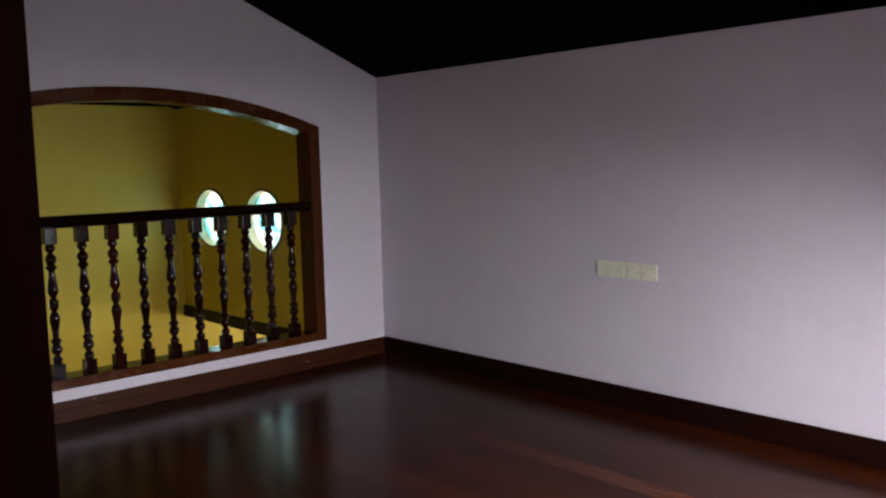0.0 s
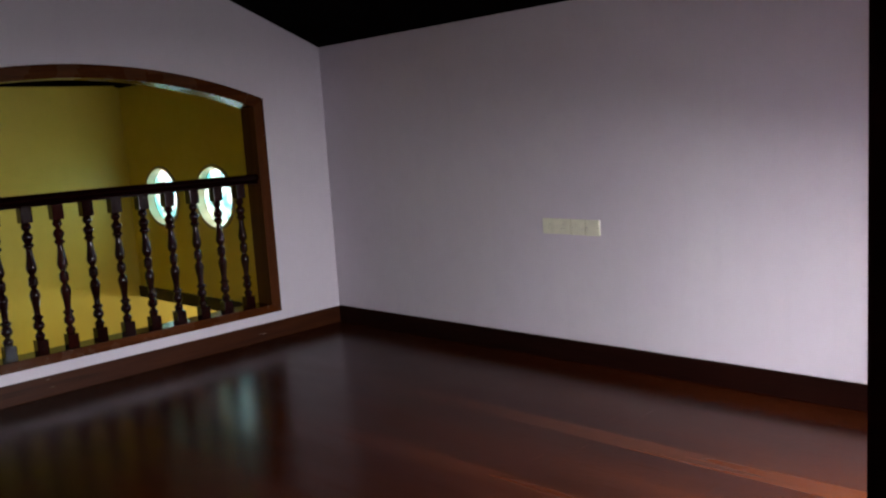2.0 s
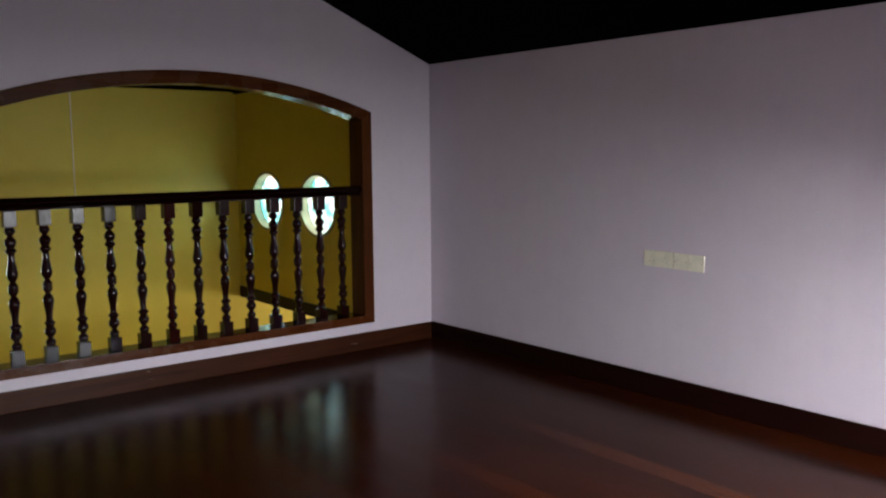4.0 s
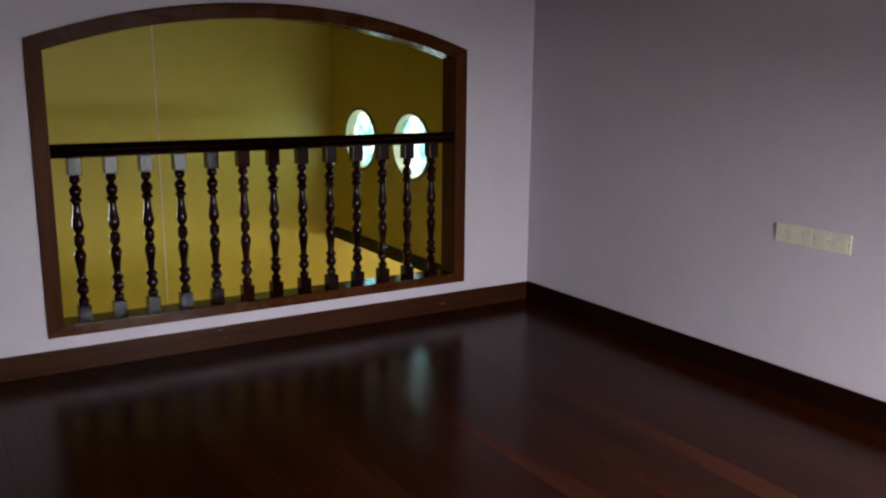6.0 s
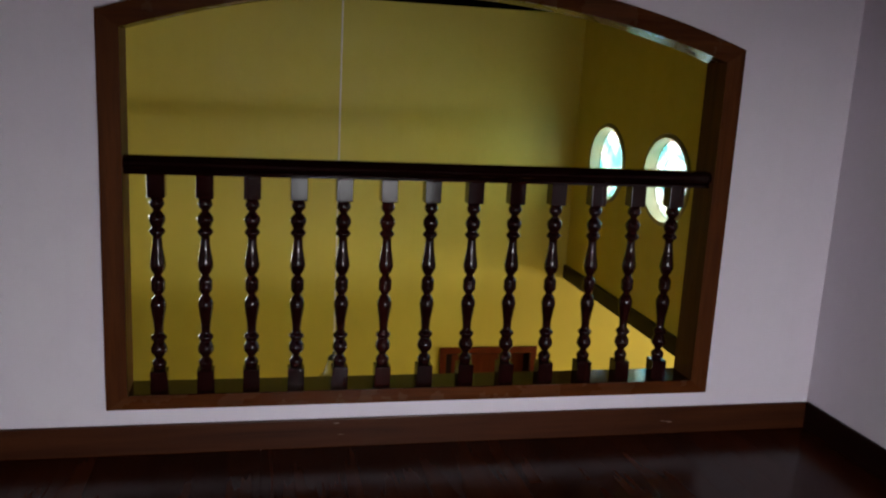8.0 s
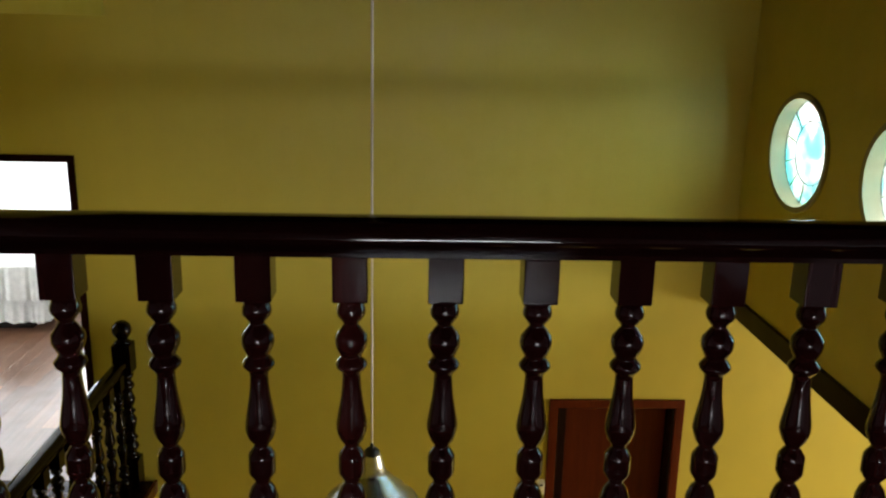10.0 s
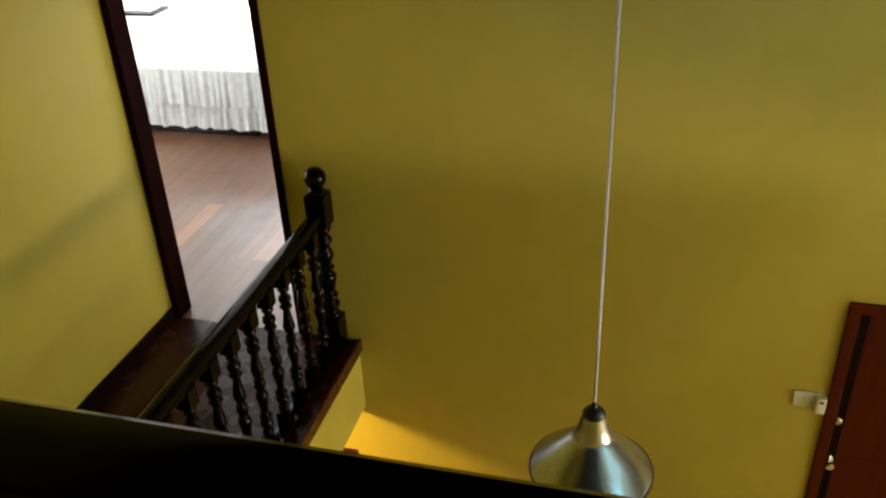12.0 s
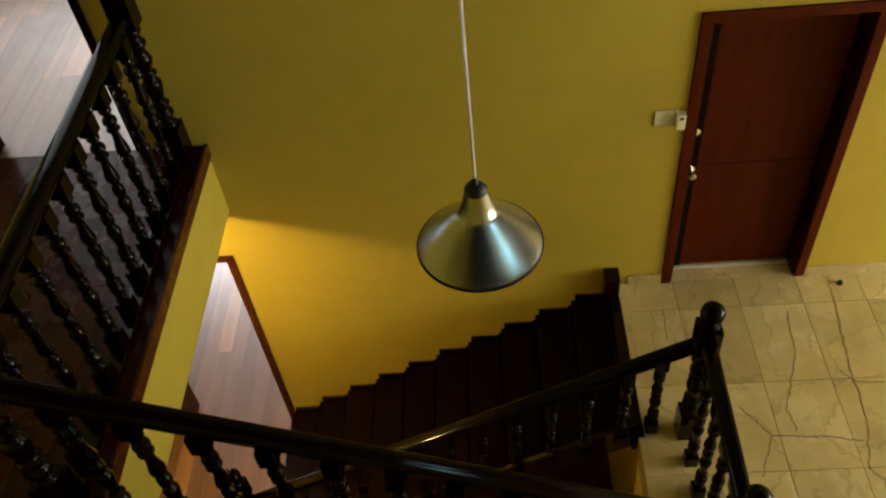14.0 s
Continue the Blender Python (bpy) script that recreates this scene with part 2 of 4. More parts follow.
def stained_glass():
    """Pale textured glass that daylight shines through, cyan towards the edge."""
    m = Mat("pale_stained_glass")
    v = m.coords()
    vor = m.node("ShaderNodeTexVoronoi", Scale=7.0)
    m.link(v, vor.inputs["Vector"])
    n = m.noise(v, 5.0, 3)
    col = m.ramp(n, [(0.42, (0.30, 0.80, 0.88)), (0.54, (0.88, 0.97, 1.0)), (0.64, (0.97, 0.99, 1.0)), (0.72, (0.95, 0.72, 0.80))])
    tr = m.node("ShaderNodeBsdfTranslucent")
    gl = m.node("ShaderNodeBsdfTransparent")
    go = m.node("ShaderNodeBsdfGlossy", Roughness=0.1)
    m.link(col, tr.inputs[0])
    m.link(col, gl.inputs[0])
    a = m.node("ShaderNodeMixShader", Fac=0.75)
    m.link(tr.outputs[0], a.inputs[1])
    m.link(gl.outputs[0], a.inputs[2])
    b = m.node("ShaderNodeMixShader", Fac=0.05)
    m.link(a.outputs[0], b.inputs[1])
    m.link(go.outputs[0], b.inputs[2])
    m.link(b.outputs[0], m.t.nodes["Material Output"].inputs[0])
    return m.m


GLASS = stained_glass()


def clear_glass():
    m = Mat("clear_glass")
    gl = m.node("ShaderNodeBsdfTransparent")
    go = m.node("ShaderNodeBsdfGlossy", Roughness=0.02)
    a = m.node("ShaderNodeMixShader", Fac=0.06)
    m.link(gl.outputs[0], a.inputs[1])
    m.link(go.outputs[0], a.inputs[2])
    m.link(a.outputs[0], m.t.nodes["Material Output"].inputs[0])
    return m.m


CLEAR = clear_glass()


# ---- mesh helpers ----
def part(name, bm, material, parent=None, label=""):
    me = bpy.data.meshes.new(name)
    bmesh.ops.recalc_face_normals(bm, faces=bm.faces)
    bm.to_mesh(me)
    bm.free()
    me.materials.append(material)
    ob = new(name, me)
    if parent is not None:
        ob.parent = parent
        ob.matrix_parent_inverse = parent.matrix_world.inverted()
    return tagged(ob, label)


def smooth(ob, angle=40):
    ob.data.shade_smooth()
    ob.data.set_sharp_from_angle(angle=radians(angle))
    return ob


def thing(name, at, label, category, group="", kind=""):
    ob = new(name)
    ob.empty_display_size = 0.1
    ob.matrix_world = Matrix.Translation(at)
    return tagged(ob, label, category, group, kind)


def box(bm, lo, hi, bevel=0.0):
    c = [(lo[i] + hi[i]) / 2 for i in range(3)]
    s = [abs(hi[i] - lo[i]) for i in range(3)]
    r = bmesh.ops.create_cube(bm, size=1, matrix=Matrix.Translation(c) @ Matrix.Diagonal((*s, 1)))
    if bevel:
        es = list({e for v in r["verts"] for e in v.link_edges})
        bmesh.ops.bevel(bm, geom=es, offset=bevel, segments=2, affect="EDGES", profile=0.6)
    return bm


def block(lo, hi, bevel=0.0):
    return box(bmesh.new(), lo, hi, bevel)


def prism(bm, pts, vec):
    """A polygon (list of 3D points) pushed along vec."""
    a = [bm.verts.new(p) for p in pts]
    b = [bm.verts.new(Vector(p) + Vector(vec)) for p in pts]
    bm.faces.new(a)
    bm.faces.new(b[::-1])
    for i in range(len(a)):
        j = (i + 1) % len(a)
        bm.faces.new((a[i], a[j], b[j], b[i]))
    return bm


def lathe(bm, profile, seg=16, at=(0, 0, 0)):
    """Profile: (radius, z) from the bottom up."""
    rings = []
    for r, z in profile:
        rings.append([bm.verts.new((at[0] + r * math.cos(2 * math.pi * k / seg), at[1] + r * math.sin(2 * math.pi * k / seg), at[2] + z)) for k in range(seg)])
    for a, b in zip(rings, rings[1:]):
        for k in range(seg):
            j = (k + 1) % seg
            bm.faces.new((a[k], a[j], b[j], b[k]))
    bm.faces.new(rings[0][::-1])
    bm.faces.new(rings[-1])
    return bm


def smooth_profile(keys, steps=5):
    """Rounds a coarse list of (radius, z) with a Catmull-Rom run."""
    out = []
    for i in range(len(keys) - 1):
        p0, p1, p2, p3 = keys[max(i - 1, 0)], keys[i], keys[i + 1], keys[min(i + 2, len(keys) - 1)]
        for s in range(steps):
            t = s / steps
            f = [0.5 * (2 * p1[k] + (p2[k] - p0[k]) * t + (2 * p0[k] - 5 * p1[k] + 4 * p2[k] - p3[k]) * t * t + (3 * p1[k] - p0[k] - 3 * p2[k] + p3[k]) * t ** 3) for k in (0, 1)]
            out.append((max(f[0], 0.004), p1[1] + (p2[1] - p1[1]) * t))
    out.append(keys[-1])
    return out


# ---- structure: the wall with the arch ----
AX0, AX1, AS, AB, AR = -3.446, -0.604, 1.864, 0.187, 4.22
ACX = (AX0 + AX1) / 2
ACZ = AS - math.sqrt(AR ** 2 - ((AX1 - AX0) / 2) ** 2)


def arch_z(x, shrink=0.0):
    return ACZ + math.sqrt((AR - shrink) ** 2 - (x - ACX) ** 2)


def arch_wall(name, y0, y1, material, x_left, bottom, x_right=0.0):
    bm = bmesh.new()
    d = (0, y1 - y0, 0)
    prism(bm, [(x_left, y0, bottom), (AX0, y0, bottom), (AX0, y0, roof_z(AX0)), (x_left, y0, roof_z(x_left))], d)
    prism(bm, [(AX1, y0, bottom), (x_right, y0, bottom), (x_right, y0, roof_z(x_right)), (AX1, y0, roof_z(AX1))], d)
    prism(bm, [(AX0, y0, bottom), (AX1, y0, bottom), (AX1, y0, AB), (AX0, y0, AB)], d)
    n = 28
    xs = [AX0 + (AX1 - AX0) * i / n for i in range(n + 1)]
    for a, b in zip(xs, xs[1:]):
        prism(bm, [(a, y0, arch_z(a)), (b, y0, arch_z(b)), (b, y0, roof_z(b)), (a, y0, roof_z(a))], d)
    return part(name, bm, material)


tagged(arch_wall("wall_arch_room_side", 0.0, WT / 2, MAUVE, RX - 0.2, FZ - 0.25), "pale mauve wall with a wide arched opening above the stairwell", "wall", kind="structure")
tagged(arch_wall("wall_arch_hall_side", WT / 2, WT, YELLOW, XL - 0.2, MZ - 1.9, HX), "yellow wall with an arched opening beside the stairs", "wall", kind="structure")

# arched casing: face strips and lining, one frame
CW = 0.085
frame_top = thing("arch_frame", (ACX, 0, AB), "reddish-brown varnished timber frame lining the arched wall opening", "window frame", kind="structure")


def arch_ring(name, y0, y1, inset0, inset1):
    bm = bmesh.new()
    n = 40
    out, inn = [], []
    for i in range(n + 1):
        x = AX0 + (AX1 - AX0) * i / n
        out.append((AX0 + inset0 + (AX1 - AX0 - 2 * inset0) * i / n, inset0))
        inn.append((AX0 + inset1 + (AX1 - AX0 - 2 * inset1) * i / n, inset1))
    vo0 = [bm.verts.new((x, y0, arch_z(x, s))) for x, s in out]
    vi0 = [bm.verts.new((x, y0, arch_z(x, s))) for x, s in inn]
    vo1 = [bm.verts.new((x, y1, arch_z(x, s))) for x, s in out]
    vi1 = [bm.verts.new((x, y1, arch_z(x, s))) for x, s in inn]
    for i in range(n):
        bm.faces.new((vo0[i], vo0[i + 1], vi0[i + 1], vi0[i]))
        bm.faces.new((vo1[i], vi1[i], vi1[i + 1], vo1[i + 1]))
        bm.faces.new((vi0[i], vi0[i + 1], vi1[i + 1], vi1[i]))
        bm.faces.new((vo0[i], vo1[i], vo1[i + 1], vo0[i + 1]))
    for i in (0, n):
        bm.faces.new((vo0[i], vi0[i], vi1[i], vo1[i]))
    return bm


smooth(part("head_casing", arch_ring("head", -0.018, WT + 0.018, -0.004, CW), FRAME_X, frame_top), 30)
for nm, xa, xb in (("jamb_casing", AX0 - 0.004, AX0 + CW), ("jamb_casing", AX1 - CW, AX1 + 0.004)):
    outer, inner = (xa, xb) if xa < ACX else (xb, xa)
    so, si = (-0.004, CW)
    bm = bmesh.new()
    prism(bm, [(outer, -0.018, AB - 0.004), (inner, -0.018, AB + CW * 0.7), (inner, -0.018, arch_z(inner, si)), (outer, -0.018, arch_z(outer, so))], (0, WT + 0.036, 0))
    part(nm, bm, FRAME, frame_top)
bm = bmesh.new()
prism(bm, [(AX0 - 0.004, -0.018, AB - 0.004), (AX1 + 0.004, -0.018, AB - 0.004), (AX1 - CW, -0.018, AB + CW * 0.7), (AX0 + CW, -0.018, AB + CW * 0.7)], (0, WT + 0.036, 0))
part("sill", bm, FRAME_X, frame_top)
SILL = AB + CW * 0.7 + 0.003
part("sill_top", block((AX0 + CW + 0.002, -0.014, SILL - 0.003), (AX1 - CW - 0.002, WT + 0.014, SILL)), SILL_TOP, frame_top, "darker polished top of the sill")

# ---- structure: right wall, with three round windows in the hall ----
RW = 0.305
WZ = 1.015
EL = 1.12      # the openings are slightly wider than high
WYS = (0.85, 1.96, 3.05)
part("wall_right_room", block((0, RY - 0.10, FZ - 0.25), (0.2, WT / 2, EAVE)), MAUVE)
tagged(bpy.data.objects["wall_right_room"], "plain pale mauve wall under a sloping ceiling", "wall", kind="structure")
bm = bmesh.new()
TH = (0.2 - HX, 0, 0)
S = 0.46
seg = 48
prev = WT / 2
for wy in WYS:
    prism(bm, [(HX, prev, -0.035), (HX, wy - S, -0.035), (HX, wy - S, EAVE), (HX, prev, EAVE)], TH)
    prism(bm, [(HX, wy - S, -0.035), (HX, wy + S, -0.035), (HX, wy + S, WZ - S), (HX, wy - S, WZ - S)], TH)
    prism(bm, [(HX, wy - S, WZ + S), (HX, wy + S, WZ + S), (HX, wy + S, EAVE), (HX, wy - S, EAVE)], TH)
    for k in range(seg):
        quad = []
        for a in (k, k + 1):
            t = 2 * math.pi * a / seg
            c, s = math.cos(t), math.sin(t)
            quad.append(((HX, wy + EL * RW * c, WZ + RW * s), (HX, wy + S * c / max(abs(c), abs(s)), WZ + S * s / max(abs(c), abs(s)))))
        prism(bm, [quad[0][0], quad[0][1], quad[1][1], quad[1][0]], TH)
    prev = wy + S
prism(bm, [(HX, prev, -0.035), (HX, FAR + 0.2, -0.035), (HX, FAR + 0.2, EAVE), (HX, prev, EAVE)], TH)
tagged(part("wall_round_windows", bm, YELLOW), "yellow wall pierced by a row of round windows", "wall", kind="structure")
part("beam", block((HX - 0.025, WT, -0.165), (0.225, FAR, -0.035), 0.004), SKIRT_Y)
tagged(bpy.data.objects["beam"], "dark timber beam below the round windows", "beam", kind="structure")


def round_window(y):
    w = thing("window_round", (0.06, y, WZ), "round leaded window of pale cyan and white glass in a yellow wall", "window", "round windows in the hall", "structure")
    bm = bmesh.new()
    lathe(bm, [(RW - 0.002, -0.004), (RW - 0.002, 0.004)], 48)
    bmesh.ops.rotate(bm, verts=bm.verts, matrix=Matrix.Rotation(radians(90), 3, "Y"))
    bmesh.ops.scale(bm, verts=bm.verts, vec=(1, EL, 1))
    bmesh.ops.translate(bm, verts=bm.verts, vec=(0.152, y, WZ))
    pane = part("pane", bm, GLASS, w)
    pane.visible_shadow = False
    bm = bmesh.new()
    for k in range(12):
        a = 2 * math.pi * k / 12 + 0.2
        r0, r1 = (0.18, 0.305)
        m = Matrix.Translation((0.145, y + EL * (r0 + r1) / 2 * math.cos(a), WZ + (r0 + r1) / 2 * math.sin(a))) @ Matrix.Rotation(a, 4, "X")
        bmesh.ops.create_cube(bm, size=1, matrix=m @ Matrix.Diagonal((0.006, r1 - r0, 0.005, 1)))
    for r in (0.18, 0.305):
        n = 36
        for k in range(n):
            a = 2 * math.pi * (k + 0.5) / n
            m = Matrix.Translation((0.145, y + EL * r * math.cos(a), WZ + r * math.sin(a))) @ Matrix.Rotation(a + math.pi / 2, 4, "X")
            bmesh.ops.create_cube(bm, size=1, matrix=m @ Matrix.Diagonal((0.006, 2 * math.pi * r / n * 1.2, 0.005, 1)))
    part("window_leading", bm, LEAD, w)
    bm = bmesh.new()
    n = 48
    rings = []
    for r, x in ((RW - 0.001, 0.158), (RW - 0.001, HX - 0.012), (RW + 0.028, HX - 0.012), (RW + 0.034, HX + 0.001)):
        rings.append([bm.verts.new((x, y + EL * r * math.cos(2 * math.pi * k / n), WZ + r * math.sin(2 * math.pi * k / n))) for k in range(n)])
    for a, b in zip(rings, rings[1:]):
        for k in range(n):
            j = (k + 1) % n
            bm.faces.new((a[k], a[j], b[j], b[k]))
    smooth(part("window_surround", bm, SURROUND, w))


for wy in WYS:
    round_window(wy)

# ---- structure: far wall of the hall, with three doorways ----
BDX0, BDX1, BDZ = -5.197, -4.255, 0.818      # bedroom doorway, outer edge of its frame
MDX0, MDX1, MDZ = -1.122, -0.165, -0.845     # flat door on the marble floor
LDX0, LDX1, LDZ = -4.93, -3.99, -2.442     # lower doorway
bm = bmesh.new()
D = (0, 0.13, 0)


def rect(x0, x1, z0, z1):
    prism(bm, [(x0, FAR, z0), (x1, FAR, z0), (x1, FAR, z1), (x0, FAR, z1)], D)


rect(XL - 0.2, BDX0, LDZ + 0.2, 4.6)
rect(BDX0, BDX1, BDZ, 4.6)
rect(BDX0, BDX1, LDZ + 0.2, UZ - 0.02)
rect(BDX1, MDX0, LDZ + 0.2, 4.6)
rect(XL - 0.2, LDX0, LZ, LDZ + 0.2)
rect(LDX0, LDX1, LDZ, LDZ + 0.2)
rect(LDX1, MDX0, LZ, LDZ + 0.2)
rect(MDX0, MDX1, MDZ, 4.6)
rect(MDX0, MDX1, LZ, MZ - 0.02)
rect(MDX1, 6.2, LZ, EAVE)
tagged(part("wall_far", bm, YELLOW), "tall yellow stairwell wall with doorways on three levels", "wall", kind="structure")
part("wall_left_hall", block((XL - 0.2, WT, LZ - 0.2), (XL, FAR, 4.8)), YELLOW)
tagged(bpy.data.objects["wall_left_hall"], "yellow wall beside the upper landing", "wall", kind="structure")


def door_frame(name, x0, x1, z0, z1, depth, label, w=0.075, m=None):
    f = thing(name, ((x0 + x1) / 2, FAR, z0), label, "door frame", kind="structure")
    p = 0.018
    part("frame_head", block((x0, FAR - p, z1 - w), (x1, FAR + depth, z1), 0.004), m or FRAME_X, f)
    part("frame_post", block((x0, FAR - p, z0), (x0 + w, FAR + depth, z1 - w), 0.004), m or FRAME, f)
    part("frame_post", block((x1 - w, FAR - p, z0), (x1, FAR + depth, z1 - w), 0.004), m or FRAME, f)
    return f


# ---- structure: ceilings ----
bm = bmesh.new()
T = (0, 0, 0.12)
prism(bm, [(0.2, RY - 0.2, roof_z(0.2)), (0.2, WT / 2, roof_z(0.2)), (RX - 0.2, WT / 2, roof_z(RX - 0.2)), (RX - 0.2, RY - 0.2, roof_z(RX - 0.2))], T)
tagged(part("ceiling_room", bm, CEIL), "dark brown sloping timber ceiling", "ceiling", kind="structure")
bm = bmesh.new()
h = FAR - WT / 2
zt = EAVE + PITCH * h
prism(bm, [(0.2, FAR + 0.2, roof_z(0.2)), (-h, WT / 2, zt), (0.2, WT / 2, roof_z(0.2))], T)
prism(bm, [(0.2, FAR + 0.2, roof_z(0.2)), (XL - 0.2, FAR + 0.2, roof_z(0.2)), (XL - 0.2, WT / 2, zt), (-h, WT / 2, zt)], T)
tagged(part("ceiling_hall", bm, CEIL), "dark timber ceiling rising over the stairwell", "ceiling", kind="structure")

# ---- structure: the mezzanine room ----
bm = bmesh.new()
box(bm, (RX - 0.2, RY - 0.10, FZ - 0.2), (RX, 0.0, 4.4))
tagged(part("wall_left_room", bm, MAUVE), "plain pale mauve wall beside the doorway", "wall", kind="structure")

# wall behind, with the doorway that the walk comes through and a wide window
DX0, DX1, DH = -4.461, -3.347, 2.05
WX0, WX1, WW0, WW1 = -2.55, -0.90, 0.25, 1.32
bm = bmesh.new()
box(bm, (RX, RY - 0.10, FZ - 0.2), (DX0, RY, 4.3))
box(bm, (DX0, RY - 0.10, DH), (DX1, RY, 4.3))
box(bm, (DX1, RY - 0.10, FZ - 0.2), (WX0, RY, 4.3))
box(bm, (WX0, RY - 0.10, FZ - 0.2), (WX1, RY, WW0))
box(bm, (WX0, RY - 0.10, WW1), (WX1, RY, 4.3))
box(bm, (WX1, RY - 0.10, FZ - 0.2), (0, RY, 4.3))
tagged(part("wall_doorway_room", bm, MAUVE), "pale mauve wall with a doorway to the corridor and a wide window", "wall", kind="structure")
win = thing("window_room", ((WX0 + WX1) / 2, RY - 0.05, WW0), "wide timber-framed window in a mauve wall", "window", kind="structure")
part("window_sill", block((WX0, RY - 0.10, WW0), (WX1, RY + 0.03, WW0 + 0.03), 0.005), FRAME_X, win)
wm = (WX0 + WX1) / 2
for x in (WX0, wm - 0.025, WX1 - 0.05):
    part("window_post", block((x, RY - 0.08, WW0 + 0.03), (x + 0.05, RY - 0.03, WW1 - 0.05), 0.004), FRAME, win)
part("window_head", block((WX0, RY - 0.08, WW1 - 0.05), (WX1, RY - 0.03, WW1), 0.004), FRAME_X, win)
for xa, xb in ((WX0 + 0.05, wm - 0.025), (wm + 0.025, WX1 - 0.05)):
    pn = part("pane", block((xa, RY - 0.058, WW0 + 0.03), (xb, RY - 0.052, WW1 - 0.05)), CLEAR, win)
    pn.visible_shadow = False
df = thing("door_frame_room", ((DX0 + DX1) / 2, RY, FZ), "dark brown timber frame of the room's open doorway", "door frame", kind="structure")
part("frame_post", block((DX0 - 0.05, RY - 0.112, FZ), (DX0 + 0.02, RY + 0.02, DH - 0.02), 0.005), MATTE, df)
part("frame_post", block((DX1 - 0.02, RY - 0.112, FZ), (DX1 + 0.05, RY + 0.02, DH - 0.02), 0.005), MATTE, df)
part("frame_head", block((DX0 - 0.05, RY - 0.112, DH - 0.02), (DX1 + 0.05, RY + 0.02, DH + 0.05), 0.005), MATTE, df)

# corridor that closes the place behind
bm = bmesh.new()
box(bm, (-5.4, -7.6, FZ - 0.2), (-2.8, -7.5, 2.6))
box(bm, (-5.5, -7.5, FZ - 0.2), (-5.4, RY - 0.10, 2.6))
box(bm, (-2.8, -7.6, FZ - 0.2), (-2.7, RY - 0.10, 2.6))
box(bm, (-5.5, RY - 0.10, FZ - 0.2), (RX - 0.2, RY, 2.6))
tagged(part("wall_corridor", bm, MAUVE), "plain pale corridor walls", "wall", kind="structure")
tagged(part("ceiling_corridor", block((-5.5, -7.6, 2.6), (-2.7, RY - 0.10, 2.7)), CEIL), "dark corridor ceiling", "ceiling", kind="structure")
tagged(part("floor_corridor", block((-5.5, -7.6, FZ - 0.2), (-2.7, RY - 0.10, FZ)), PLANK), "polished dark plank floor of the corridor", "floor", kind="structure")
tagged(part("floor_room_base", block((RX, RY - 0.10, FZ - 0.2), (0.0, 0.0, FZ - 0.016)), SKIRT_Y), "dark base beneath the floor planks", "floor", kind="structure")

# skirting
bz = 0.108
tagged(part("baseboard_arch_wall", block((RX, -0.018, FZ), (0.0, -0.001, bz), 0.004), SCUFFED), "reddish-brown timber skirting board, slightly scuffed", "skirting board", kind="structure")
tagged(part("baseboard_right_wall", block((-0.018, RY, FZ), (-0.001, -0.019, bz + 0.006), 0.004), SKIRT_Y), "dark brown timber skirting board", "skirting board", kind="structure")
tagged(part("baseboard_left_wall", block((RX + 0.001, RY, FZ), (RX + 0.018, -0.019, bz), 0.004), SKIRT_Y), "dark brown timber skirting board", "skirting board", kind="structure")

# ---- structure: landing, flights, floors ----
LX = -3.898
LB = 1.56          # side of the upper flight
tagged(part("landing_slab", block((XL, WT, UZ - 0.12), (LX, FAR, UZ - 0.016)), SKIRT_Y), "dark timber-clad upper landing slab", "landing", kind="structure")
tagged(part("landing_fascia", block((LX + 0.001, LB, UZ - 0.08), (LX + 0.022, FAR, UZ + 0.012), 0.004), FRAME_X), "reddish-brown timber edge board of the landing", "trim", kind="structure")
tagged(part("landing_beam", block((LX - 0.17, WT, -2.03), (LX, FAR, UZ - 0.12)), YELLOW), "yellow painted beam under the edge of the landing", "beam", kind="structure")
tagged(part("ceiling_under_landing", block((XL, WT, UZ - 0.16), (LX - 0.17, FAR, UZ - 0.12)), WHITE), "pale ceiling under the landing", "ceiling", kind="structure")
tagged(part("baseboard_landing", block((XL + 0.001, 0.8, UZ), (XL + 0.018, FAR, UZ + 0.09), 0.004), SKIRT_Y), "dark timber skirting beside the landing", "skirting board", kind="structure")
ME = -1.452
tagged(part("floor_hall_base", block((ME, -2.0, MZ - 0.2), (6.0, FAR, MZ - 0.014)), GROUT), "brown mortar bed under the marble tiles", "floor", kind="structure")
tagged(part("wall_under_hall", block((ME, WT, LZ), (ME + 0.15, FAR, MZ - 0.2)), YELLOW), "yellow wall below the marble floor", "wall", kind="structure")
tagged(part("floor_lower_base", block((XL - 2.0, WT, LZ - 0.2), (ME, 8.0, LZ - 0.016)), SKIRT_Y), "dark base beneath the lower floor planks", "floor", kind="structure")

RUN, RISE = 0.2513, 0.142


